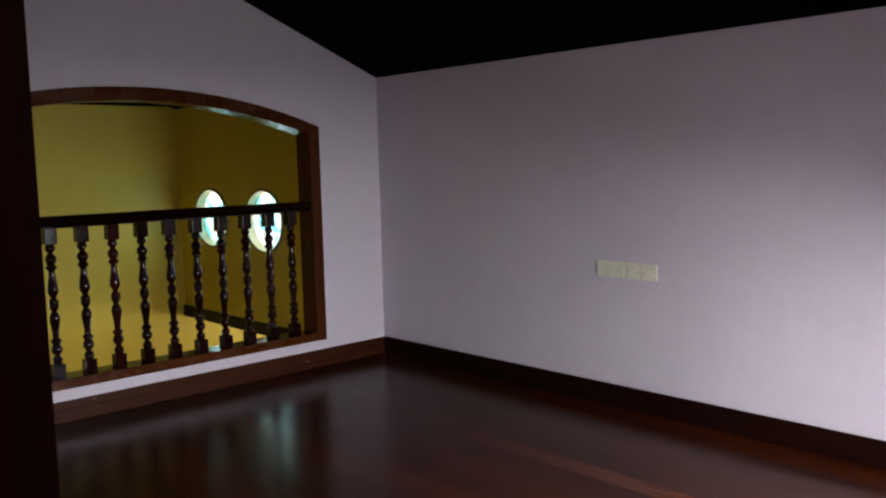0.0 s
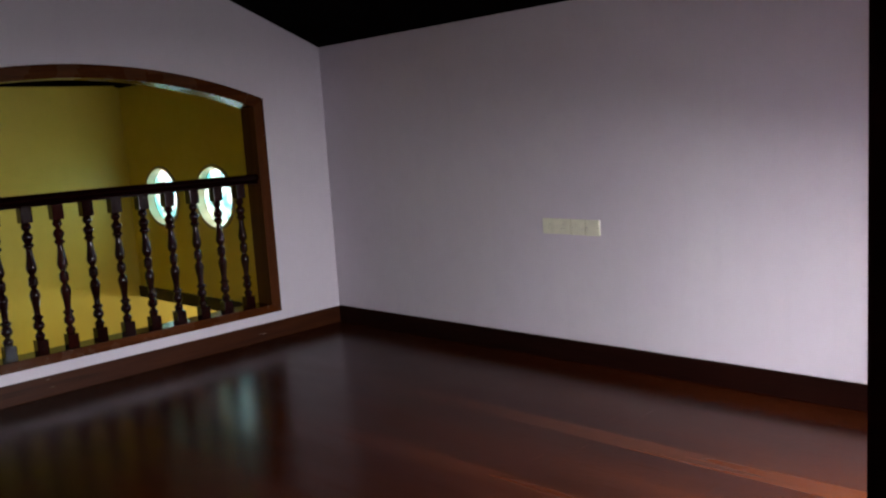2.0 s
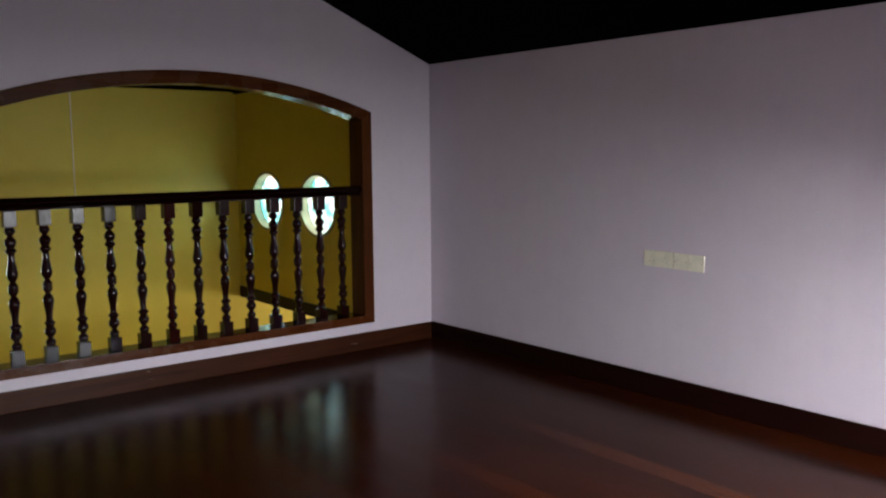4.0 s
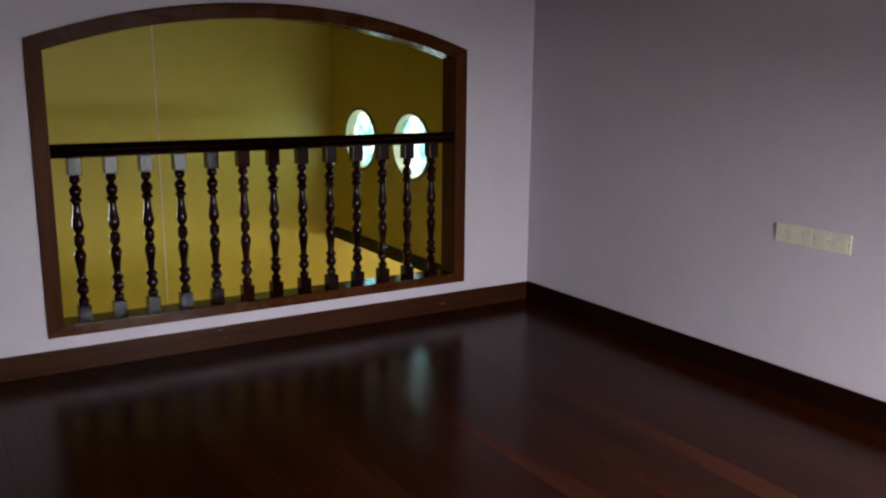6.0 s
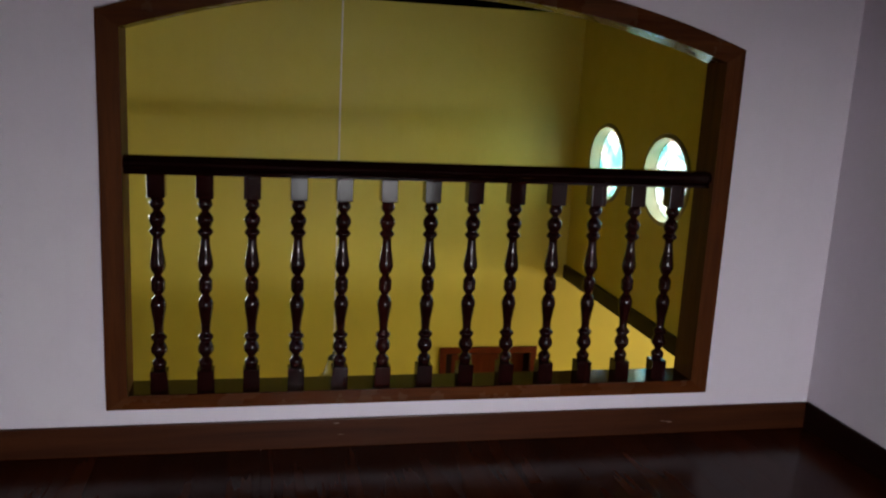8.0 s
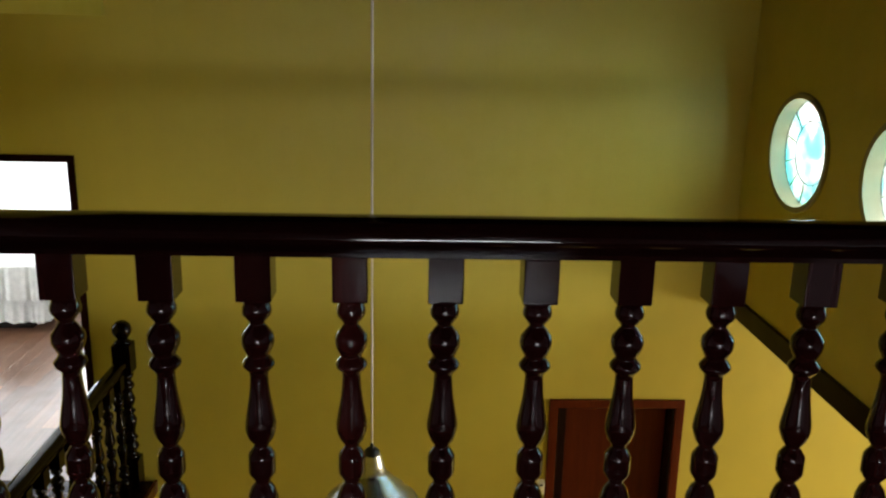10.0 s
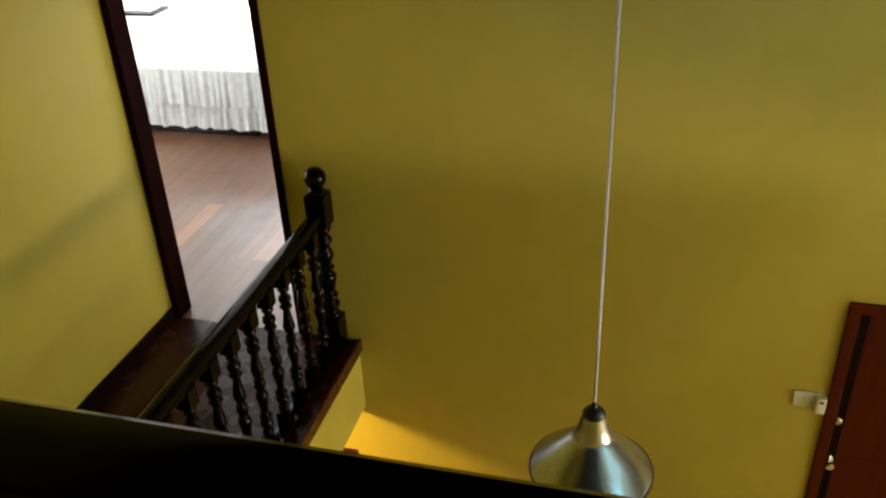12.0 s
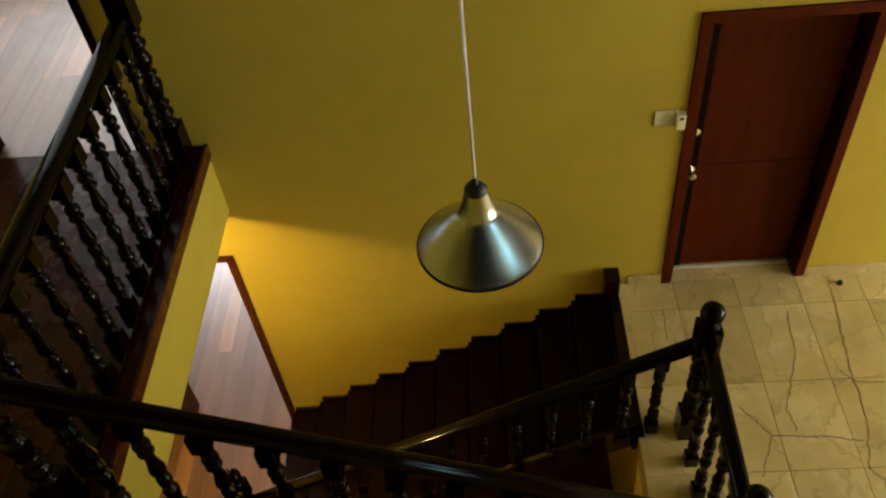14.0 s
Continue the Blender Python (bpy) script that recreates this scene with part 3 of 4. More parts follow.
def down_flight(label, x0, z0, n, sgn, run, y0, y1, name, RISE=0.142):
    f = thing(name, (x0, (y0 + y1) / 2, z0 - n * RISE), label, "staircase", kind="structure")
    bm = bmesh.new()
    for k in range(n):
        xa = x0 + sgn * run * k
        za = z0 - RISE * (k + 1)
        part("riser", block((min(xa, xa + sgn * 0.05), y0, za - 0.04), (max(xa, xa + sgn * 0.05), y1, za + RISE - 0.035), 0.002), TREAD, f)
        if k < n - 1:
            box(bm, (min(xa + sgn * 0.05, xa + sgn * (run + 0.05)), y0, za - 0.09), (max(xa + sgn * 0.05, xa + sgn * (run + 0.05)), y1, za - 0.035))
    part("stair_soffit", bm, TREAD, f)
    for k in range(n - 1):
        xa = x0 + sgn * run * k
        za = z0 - RISE * (k + 1)
        a, b = xa + sgn * 0.052, xa + sgn * (run + 0.03)
        part("tread", block((min(a, b), y0 - 0.015, za - 0.033), (max(a, b), y1 + 0.015, za), 0.006), TREAD, f)
    return f


low = down_flight("dark timber lower staircase along the yellow wall", ME, MZ, 11, -1, RUN, 2.68, 3.775, "stairs_lower")
bm = bmesh.new()
for k in range(10):
    x1 = ME - RUN * k
    z1 = MZ - RISE * k
    prism(bm, [(x1 - RUN, 3.777, z1 - RISE - 0.1), (x1, 3.777, z1 - RISE - 0.1), (x1, 3.777, z1 - RISE + 0.055), (x1 - RUN - 0.004, 3.777, z1 - RISE + 0.055)], (0, 0.022, 0))
part("wall_string", bm, MAHOGANY_X, low)
part("string_end", block((ME - 0.07, 3.68, MZ - 0.1), (ME + 0.03, 3.799, MZ + 0.178), 0.005), MAHOGANY, low)
part("edge_board", block((ME - 0.035, 2.60, MZ - 0.14), (ME + 0.035, 3.679, MZ + 0.006), 0.005), MAHOGANY_Y, low)

UX1 = -1.30
up_run = (UX1 - LX) / 11
URISE = (UZ - MZ) / 11
up = down_flight("dark timber upper staircase beside the arched wall", LX, UZ, 11, 1, up_run, WT + 0.02, LB - 0.03, "stairs_upper", URISE)


def string_board(parent, xa, za, xb, zb, y, deep=0.26):
    bm = bmesh.new()
    prism(bm, [(xa, y, za), (xb, y, zb), (xb, y, zb - deep), (xa, y, za - deep)], (0, 0.03, 0))
    part("string_board", bm, MAHOGANY_X, parent)


# ---- railings ----
def baluster_mesh(height, name="baluster", material=None):
    """Turned baluster with square blocks at both ends, standing on z = 0."""
    bm = bmesh.new()
    b0 = 0.09
    b1 = 0.10
    body = height - b0 - b1
    box(bm, (-0.037, -0.037, 0), (0.037, 0.037, b0), 0.003)
    box(bm, (-0.037, -0.037, height - b1), (0.037, 0.037, height), 0.003)
    half = [(0.024, 0.0), (0.031, 0.022), (0.030, 0.038), (0.017, 0.056), (0.018, 0.062), (0.034, 0.085), (0.034, 0.110), (0.024, 0.132), (0.024, 0.136),
            (0.034, 0.150), (0.033, 0.160), (0.022, 0.172), (0.020, 0.185), (0.024, 0.235), (0.032, 0.285), (0.034, 0.312), (0.026, 0.338), (0.017, 0.352), (0.018, 0.358), (0.029, 0.376), (0.030, 0.388)]
    keys = [(r, z * body / 0.80) for r, z in half] + [(r, body - z * body / 0.80) for r, z in reversed(half)]
    prof = smooth_profile(keys, 2)
    flat = set(bm.faces)
    lathe(bm, prof, 16, (0, 0, b0))
    for f in bm.faces:
        f.smooth = f not in flat
    me = bpy.data.meshes.new(name)
    bmesh.ops.recalc_face_normals(bm, faces=bm.faces)
    bm.to_mesh(me)
    bm.free()
    me.materials.append(material or SHADED_WOOD)
    return me


def place(name, me, parent, at):
    ob = new(name, me)
    ob.parent = parent
    ob.matrix_parent_inverse = parent.matrix_world.inverted()
    ob.location = at
    return ob


def rail_mesh(length, w=0.088, h=0.074):
    """Moulded handrail along +x, top at z = 0."""
    a = w / 2
    half = [(a * 0.72, -h), (a * 0.735, -h * 0.86), (a * 0.62, -h * 0.78), (a * 0.80, -h * 0.68), (a * 0.94, -h * 0.57), (a, -h * 0.47), (a * 0.985, -h * 0.37),
            (a * 0.94, -h * 0.26), (a * 0.85, -h * 0.15), (a * 0.68, -h * 0.06), (a * 0.42, -h * 0.01), (a * 0.15, 0.0)]
    prof = half + [(-y, z) for y, z in reversed(half)]
    bm = bmesh.new()
    prism(bm, [(0, y, z) for y, z in prof], (length, 0, 0))
    return bm


def rail(parent, p, q, w=0.088, h=0.074, material=None):
    p, q = Vector(p), Vector(q)
    d = q - p
    bm = rail_mesh(d.length, w, h)
    rot = Matrix((d.normalized(), Vector((0, 0, 1)).cross(d).normalized(), d.normalized().cross(Vector((0, 0, 1)).cross(d).normalized()))).transposed()
    bmesh.ops.transform(bm, matrix=Matrix.Translation(p) @ rot.to_4x4(), verts=bm.verts)
    return smooth(part("handrail", bm, material or SHADED_WOOD_X, parent), 16)


RAILY = 0.060
guard = thing("railing_arch", (ACX, RAILY, SILL), "dark mahogany railing with turned balusters in the arched opening", "railing")
rail(guard, (AX0 + CW, RAILY, 1.290), (AX1 - CW, RAILY, 1.290), 0.116, 0.078, MAHOGANY_X)
me = baluster_mesh(1.212 - SILL, material=MAHOGANY)
for k in range(13):
    place("baluster", me, guard, (-3.235 + 0.199 * k, RAILY, SILL))


def newel(parent, x, y, z, height=1.2, name="newel_post"):
    bm = bmesh.new()
    box(bm, (-0.06, -0.06, 0), (0.06, 0.06, 0.24), 0.004)
    box(bm, (-0.06, -0.06, height - 0.36), (0.06, 0.06, height - 0.16), 0.004)
    flat = set(bm.faces)
    lo, hi = 0.24, height - 0.36
    s = hi - lo
    keys = [(k * 1.22, f * s) for k, f in ((0.034, 0), (0.046, 0.03), (0.030, 0.07), (0.047, 0.14), (0.032, 0.20), (0.044, 0.24), (0.030, 0.28), (0.045, 0.45), (0.028, 0.52),
            (0.042, 0.55), (0.028, 0.58), (0.045, 0.68), (0.030, 0.78), (0.046, 0.84), (0.030, 0.90), (0.046, 0.96), (0.034, 1))]
    lathe(bm, smooth_profile(keys, 3), 18, (0, 0, lo))
    cap = [(0.040, 0), (0.055, 0.012), (0.034, 0.030), (0.040, 0.040), (0.058, 0.070), (0.063, 0.098), (0.054, 0.130), (0.032, 0.152), (0.006, 0.16)]
    lathe(bm, smooth_profile(cap, 3), 20, (0, 0, height - 0.16))
    for f in bm.faces:
        f.smooth = f not in flat
    ob = part(name, bm, SHADED_WOOD, parent)
    ob.location = Vector((x, y, z)) - parent.location
    ob.matrix_parent_inverse = Matrix()
    return ob


# landing railing, from the far wall to the head of the upper flight
lr = thing("railing_landing", (LX - 0.06, 2.7, UZ), "timber railing coloured near-black for shade, with turned balusters along the upper landing", "railing")
newel(lr, LX - 0.11, FAR - 0.10, UZ, 1.235)
newel(lr, LX - 0.11, LB, UZ, 1.235)
rail(lr, (LX - 0.11, FAR - 0.13, UZ + 0.98), (LX - 0.11, LB + 0.05, UZ + 0.98), 0.085, 0.07)
part("base_rail", block((LX - 0.155, LB + 0.05, UZ), (LX - 0.065, FAR - 0.12, UZ + 0.03), 0.004), MAHOGANY_Y, lr)
me2 = baluster_mesh(0.91 - 0.03)
n = 10
for k in range(n):
    place("baluster", me2, lr, (LX - 0.11, LB + (FAR - 0.07 - LB) * (k + 1) / (n + 1), UZ + 0.03))

# upper flight railing
ur = thing("railing_upper_stairs", ((LX + UX1) / 2, LB, MZ), "timber stair railing coloured near-black for shade, sloping down to the marble floor", "railing")
U0 = Vector((LX - 0.02, LB, UZ + 0.90))
U1 = Vector((-1.24, 1.62, MZ + 0.98))
rail(ur, U0, U1, 0.085, 0.07)
string_board(ur, LX, UZ + 0.05, UX1, MZ + 0.05, LB - 0.012, 0.24)
for k in range(12):
    f = (k + 0.6) / 12
    p = U0.lerp(U1, f)
    place("baluster", me2, ur, (p.x, LB + 0.005, p.z - 0.07 - 0.88 - 0.012))
# marble floor edge railing
mr = thing("railing_hall", (-1.19, 2.15, MZ), "timber railing coloured near-black for shade, at the edge of the marble floor", "railing")
newel(mr, -1.175, 2.63, MZ)
newel(mr, -1.195, 1.64, MZ)
rail(mr, (-1.175, 2.58, MZ + 0.96), (-1.195, 1.70, MZ + 0.96), 0.085, 0.07)
me3 = baluster_mesh(0.91)
for k in range(4):
    place("baluster", me3, mr, (-1.185, 2.63 - 0.198 * (k + 1), MZ))
# lower flight railing
lw = thing("railing_lower_stairs", (-2.7, 2.68, LZ), "timber stair railing coloured near-black for shade, beside the lower staircase", "railing")
L0 = Vector((-1.22, 2.66, MZ + 0.87))
L1 = Vector((-1.42, 2.66, MZ + 0.757))
L2 = Vector((-4.02, 2.66, LZ + 0.85))
rail(lw, L0, L2, 0.085, 0.07)
newel(lw, -4.06, 2.68, LZ)
string_board(lw, ME, MZ + 0.05, -4.02, LZ + 0.05, 2.66, 0.24)
short_me = baluster_mesh(0.74)
place("baluster", short_me, lw, (-1.375, 2.66, MZ))
mid_me = baluster_mesh(0.74)
for k in range(12):
    p = L1.lerp(L2, (k + 0.6) / 12.4)
    place("baluster", mid_me, lw, (p.x, 2.665, p.z - 0.07 - 0.74 - 0.012))

# ---- doors ----
door_frame("door_frame_bedroom", BDX0, BDX1, UZ, BDZ, 0.13, "dark brown timber frame of the open bedroom doorway", 0.045, MATTE)
door_frame("door_frame_lower", LDX0, LDX1, LZ, LDZ, 0.2, "red-brown timber frame of the lower doorway", 0.05)
dm = door_frame("door_frame_hall", MDX0, MDX1, MZ, MDZ, 0.2, "red-brown timber frame around the closed hall door", 0.062, DOOR)
part("frame_lining", block((MDX0 + 0.0625, FAR + 0.004, MZ), (MDX0 + 0.0745, FAR + 0.2, MDZ - 0.063), 0.002), MAHOGANY, dm)
part("frame_lining", block((MDX1 - 0.0745, FAR + 0.004, MZ), (MDX1 - 0.0625, FAR + 0.2, MDZ - 0.063), 0.002), MAHOGANY, dm)
part("frame_lining", block((MDX0 + 0.075, FAR + 0.004, MDZ - 0.0745), (MDX1 - 0.075, FAR + 0.2, MDZ - 0.0625), 0.002), MAHOGANY_X, dm)
door = thing("door", ((MDX0 + MDX1) / 2, FAR + 0.16, MZ), "closed flat red-brown veneered door with a centre groove, in a yellow wall", "door")
x0, x1, zt2 = MDX0 + 0.075, MDX1 - 0.075, MDZ - 0.075
zg = -2.023
bm = bmesh.new()
box(bm, (x0 + 0.012, FAR + 0.145, MZ + 0.012), (x1 - 0.004, FAR + 0.185, zg - 0.003), 0.002)
box(bm, (x0 + 0.012, FAR + 0.145, zg + 0.003), (x1 - 0.004, FAR + 0.185, zt2 - 0.004), 0.002)
box(bm, (x0 + 0.02, FAR + 0.150, MZ + 0.02), (x1 - 0.02, FAR + 0.180, zt2 - 0.02))
part("door_leaf", bm, DOOR, door)
part("closing_stile", block((x0 + 0.002, FAR + 0.128, MZ + 0.012), (x0 + 0.075, FAR + 0.1455, zt2 - 0.004), 0.003), SKIRT_Y, door, "dark stile that carries the locks")
lock = bmesh.new()
lathe(lock, [(0.027, 0), (0.027, 0.006), (0.020, 0.010), (0.012, 0.011), (0.011, 0.018)], 20)
bmesh.ops.rotate(lock, verts=lock.verts, matrix=Matrix.Rotation(radians(90), 3, "X"))
bmesh.ops.translate(lock, verts=lock.verts, vec=(x0 + 0.036, FAR + 0.1275, -1.743))
smooth(part("door_lock", lock, CHROME, door, "round chrome deadlock"))
h = bmesh.new()
lathe(h, [(0.028, 0), (0.028, 0.008), (0.012, 0.012), (0.012, 0.040), (0.024, 0.048), (0.030, 0.062), (0.024, 0.078), (0.006, 0.084)], 20)
bmesh.ops.rotate(h, verts=h.verts, matrix=Matrix.Rotation(radians(90), 3, "X"))
bmesh.ops.translate(h, verts=h.verts, vec=(x0 + 0.036, FAR + 0.1275, -2.035))
smooth(part("door_handle", h, CHROME, door, "round chrome knob"))
tagged(part("threshold", block((MDX0 + 0.076, FAR + 0.105, MZ), (MDX1 - 0.076, FAR + 0.128, MZ + 0.008)), WHITE), "pale threshold strip under the door", "threshold", kind="structure")
tagged(part("floor_doorway", block((MDX0 + 0.076, FAR - 0.001, MZ - 0.019), (MDX1 - 0.076, FAR + 0.2, MZ - 0.001)), MARBLE), "cream marble strip in the hall doorway", "floor", kind="structure")
tagged(part("wall_behind_door", block((MDX0 - 0.1, FAR + 0.2, MZ - 0.1), (MDX1 + 0.1, FAR + 0.25, MDZ + 0.1)), YELLOW), "wall that closes off behind the door", "wall", kind="structure")
for xa, xb in ((ME + 0.10, MDX0 - 0.002), (MDX1 + 0.002, 6.0)):
    tagged(part("baseboard_hall", block((xa, FAR - 0.014, MZ), (xb, FAR - 0.001, MZ + 0.085), 0.003), MARBLE), "low cream marble skirting", "skirting board", kind="structure")

# ---- rooms beyond the doorways ----
bm = bmesh.new()
box(bm, (-8.4, 9.3, UZ - 0.1), (-4.0, 9.4, 1.7))
box(bm, (-8.5, 3.93, UZ - 0.1), (-8.4, 9.4, 1.7))
box(bm, (-4.1, 3.93, UZ - 0.1), (-4.0, 9.3, 1.7))
box(bm, (-8.4, 3.83, UZ - 0.1), (-5.3, 3.93, 1.7))
tagged(part("wall_bedroom", bm, WHITE), "bright white bedroom walls", "wall", kind="structure")
tagged(part("ceiling_bedroom", block((-8.5, 3.93, 1.7), (-4.0, 9.4, 1.8)), WHITE), "white bedroom ceiling", "ceiling", kind="structure")
tagged(part("floor_bedroom_base", block((-8.5, FAR + 0.003, UZ - 0.15), (-4.0, 9.4, UZ - 0.016)), SKIRT_Y), "dark base beneath the bedroom planks", "floor", kind="structure")
bm = bmesh.new()
box(bm, (-7.2, 7.4, LZ - 0.1), (-3.2, 7.5, -2.0))
box(bm, (-7.3, 3.93, LZ - 0.1), (-7.2, 7.5, -2.0))
box(bm, (-3.3, 3.93, LZ - 0.1), (-3.2, 7.4, -2.0))
tagged(part("wall_lower_room", bm, WHITE), "white walls of the lower room", "wall", kind="structure")
tagged(part("ceiling_lower_room", block((-7.3, 3.93, -2.0), (-3.2, 7.5, -1.9)), WHITE), "white ceiling of the lower room", "ceiling", kind="structure")
tagged(part("bulkhead", block((XL, WT, 1.68), (-4.0, FAR, 3.4)), YELLOW), "yellow boxed-in soffit above the landing", "soffit", kind="structure")
# living side, right of the stairs
bm = bmesh.new()
box(bm, (6.0, -2.0, MZ - 0.2), (6.2, FAR, 0.0))
box(bm, (ME, -2.2, MZ - 0.2), (6.2, -2.0, -0.28))
box(bm, (ME - 0.2, -2.0, MZ - 0.2), (ME, WT, -0.25))
tagged(part("wall_living", bm, YELLOW), "yellow walls of the room right of the stairs", "wall", kind="structure")
tagged(part("ceiling_living", block((0.226, -2.0, -0.13), (6.0, FAR, -0.01)), WHITE), "white ceiling of the room right of the stairs", "ceiling", kind="structure")
tagged(part("ceiling_under_room", block((-1.7, -2.0, -0.40), (0.0, WT / 2 - 0.001, -0.28)), WHITE), "white ceiling below the mezzanine room", "ceiling", kind="structure")

# bed with a ruffled valance
bed = thing("bed", (-6.9, 7.4, UZ), "bed with a white cover and two-tier ruffled valance", "bed")
part("mattress", block((-8.2, 6.72, UZ + 0.40), (-5.86, 8.9, UZ + 0.76), 0.07), CLOTH, bed)


def ruffle(x0, x1, y, z0, z1, depth, seed, drop=0.0):
    rng = random.Random(seed)
    bm = bmesh.new()
    n, rows = 260, 7
    ph = [rng.uniform(0, 6.28) for _ in range(4)]
    grid = []
    for r in range(rows):
        f = r / (rows - 1)
        line = []
        for i in range(n + 1):
            x = x0 + (x1 - x0) * i / n
            wv = math.sin(x * 46 + ph[0] + 1.4 * math.sin(x * 9 + ph[1])) * 0.5 + 0.35 * math.sin(x * 83 + ph[2] + math.sin(x * 17)) + 0.3 * math.sin(x * 21 + ph[3])
            line.append(bm.verts.new((x, y - depth * f * 0.7 - 0.020 * (0.35 + f) * wv, z1 + (z0 - z1) * f + 0.008 * math.sin(x * 30 + ph[1]) * f)))
        grid.append(line)
    for r in range(rows - 1):
        for i in range(n):
            bm.faces.new((grid[r][i], grid[r][i + 1], grid[r + 1][i + 1], grid[r + 1][i]))
    bmesh.ops.solidify(bm, geom=bm.faces[:], thickness=0.004)
    return bm


smooth(part("valance_top", ruffle(-8.2, -5.83, 6.70, UZ + 0.36, UZ + 0.71, 0.05, 3), CLOTH, bed, "gathered upper ruffle"), 80)
smooth(part("valance_bottom", ruffle(-8.2, -5.82, 6.72, UZ + 0.12, UZ + 0.40, 0.04, 8), CLOTH, bed, "gathered lower ruffle"), 80)
part("bed_base", block((-8.15, 6.85, UZ), (-6.03, 8.8, UZ + 0.40), 0.01), MAHOGANY_X, bed)
for nm, z0, z1, deep, seed in (("valance_top", 0.36, 0.71, 0.05, 5), ("valance_bottom", 0.12, 0.40, 0.04, 9)):
    bm = ruffle(0.0, 2.15, 0.0, UZ + z0, UZ + z1, deep, seed)
    bmesh.ops.transform(bm, matrix=Matrix.Translation((-5.85, 6.70, 0)) @ Matrix.Rotation(radians(90), 4, "Z"), verts=bm.verts)
    smooth(part(nm, bm, CLOTH, bed), 80)
cab = thing("wall_cabinet", (-7.2, 7.2, -0.30), "small white wall cabinet beside the bed", "cabinet")
part("body", block((-7.6, 6.95, -0.31), (-7.02, 7.2, 0.04), 0.008), WHITE, cab)
part("shelf", block((-7.62, 6.90, -0.34), (-6.98, 7.2, -0.312), 0.004), MAHOGANY_X, cab)

# ---- sockets and switches ----
def wall_plate_x(y0, y1, z0, z1, label, cat, detail):
    """A plate on the right-hand wall."""
    t = thing("socket_plate", (-0.001, (y0 + y1) / 2, z0), label, cat, "plates on the mauve wall")
    part("plate", block((-0.012, y0, z0), (-0.001, y1, z1), 0.003), CREAM, t)
    w = y1 - y0
    if detail == 2:
        for c in (0.27, 0.73):
            yc = y0 + w * c
            for dy, dz in ((0, 0.022), (-0.013, -0.008), (0.013, -0.008)):
                part("socket_hole", block((-0.0128, yc + dy - 0.0018, (z0 + z1) / 2 + dz - 0.010), (-0.0122, yc + dy + 0.0018, (z0 + z1) / 2 + dz - 0.006)), DARK, t)
            part("rocker", block((-0.0150, yc - 0.009 + 0.035, z1 - 0.026), (-0.0125, yc + 0.009 + 0.035, z1 - 0.012), 0.001), CREAM, t)
    else:
        part("blank_panel", block((-0.015, y0 + 0.018, z0 + 0.02), (-0.0125, y1 - 0.018, z1 - 0.02), 0.001), CREAM, t)
        for yy in (y0 + 0.012, y1 - 0.012):
            part("screw", block((-0.0135, yy - 0.003, (z0 + z1) / 2 - 0.003), (-0.0125, yy + 0.003, (z0 + z1) / 2 + 0.003), 0.001), CHROME, t)
    return t


wall_plate_x(-2.461, -2.239, 0.814, 0.916, "cream double wall socket on a pale mauve wall", "socket", 2)
wall_plate_x(-2.572, -2.466, 0.812, 0.914, "cream blank wall plate beside a double socket", "wall plate", 1)
wall_plate_x(-2.684, -2.577, 0.811, 0.913, "cream blank wall plate at the end of a row", "wall plate", 1)


def wall_plate_far(xa, xb, z0, z1, label):
    t = thing("light_switch", ((xa + xb) / 2, FAR - 0.001, z0), label, "light switch")
    part("plate", block((xa, FAR - 0.012, z0), (xb, FAR - 0.001, z1), 0.003), CREAM, t)
    c = (xa + xb) / 2
    part("rocker", block((c - 0.014, FAR - 0.018, z0 + 0.025), (c + 0.014, FAR - 0.0125, z1 - 0.025), 0.002), CREAM, t)


wall_plate_far(-1.300, -1.170, -1.557, -1.456, "cream light switch on a yellow wall beside the door frame")
b = thing("intercom_box", (-1.155, FAR - 0.03, -1.56), "small cream box on the door frame", "intercom")
part("body", block((-1.182, FAR - 0.045, -1.573), (-1.131, FAR - 0.001, -1.470), 0.004), CREAM, b)
part("button", block((-1.167, FAR - 0.050, -1.500), (-1.145, FAR - 0.0455, -1.485), 0.001), DARK, b)

st = bmesh.new()
lathe(st, [(0.018, 0), (0.020, 0.006), (0.016, 0.024), (0.006, 0.030)], 14)
ds = smooth(part("door_stopper", st, DARK))
ds.location = (0.05, 3.70, MZ)
tagged(ds, "small dark door stopper on the marble floor", "door stopper")

sw = thing("light_switch", (XL + 0.001, 2.07, -1.18), "small cream light switch on the yellow wall above the landing", "light switch")
part("plate", block((XL + 0.001, 2.03, -1.18), (XL + 0.012, 2.11, -1.08), 0.003), CREAM, sw)
part("rocker", block((XL + 0.0125, 2.055, -1.155), (XL + 0.018, 2.085, -1.105), 0.002), CREAM, sw)


def crack(name, a, b, seed):
    """One crooked dark joint between two broken marble pieces."""
    rng = random.Random(seed)
    a, b = Vector(a), Vector(b)
    side = Vector((-(b - a).y, (b - a).x)).normalized()
    n = 14
    mid = [a.lerp(b, k / n) + side * (rng.uniform(-0.008, 0.008) if 0 < k < n else 0) for k in range(n + 1)]
    bm = bmesh.new()
    for p, q in zip(mid, mid[1:]):
        w0, w1 = side * rng.uniform(0.002, 0.004), side * rng.uniform(0.002, 0.004)
        prism(bm, [(p.x - w0.x, p.y - w0.y, MZ - 0.002), (q.x - w1.x, q.y - w1.y, MZ - 0.002), (q.x + w1.x, q.y + w1.y, MZ - 0.002), (p.x + w0.x, p.y + w0.y, MZ - 0.002)], (0, 0, 0.0035))
    return tagged(part(name, bm, CRACK), "crooked brown filled crack across the marble floor", "crack", kind="structure")


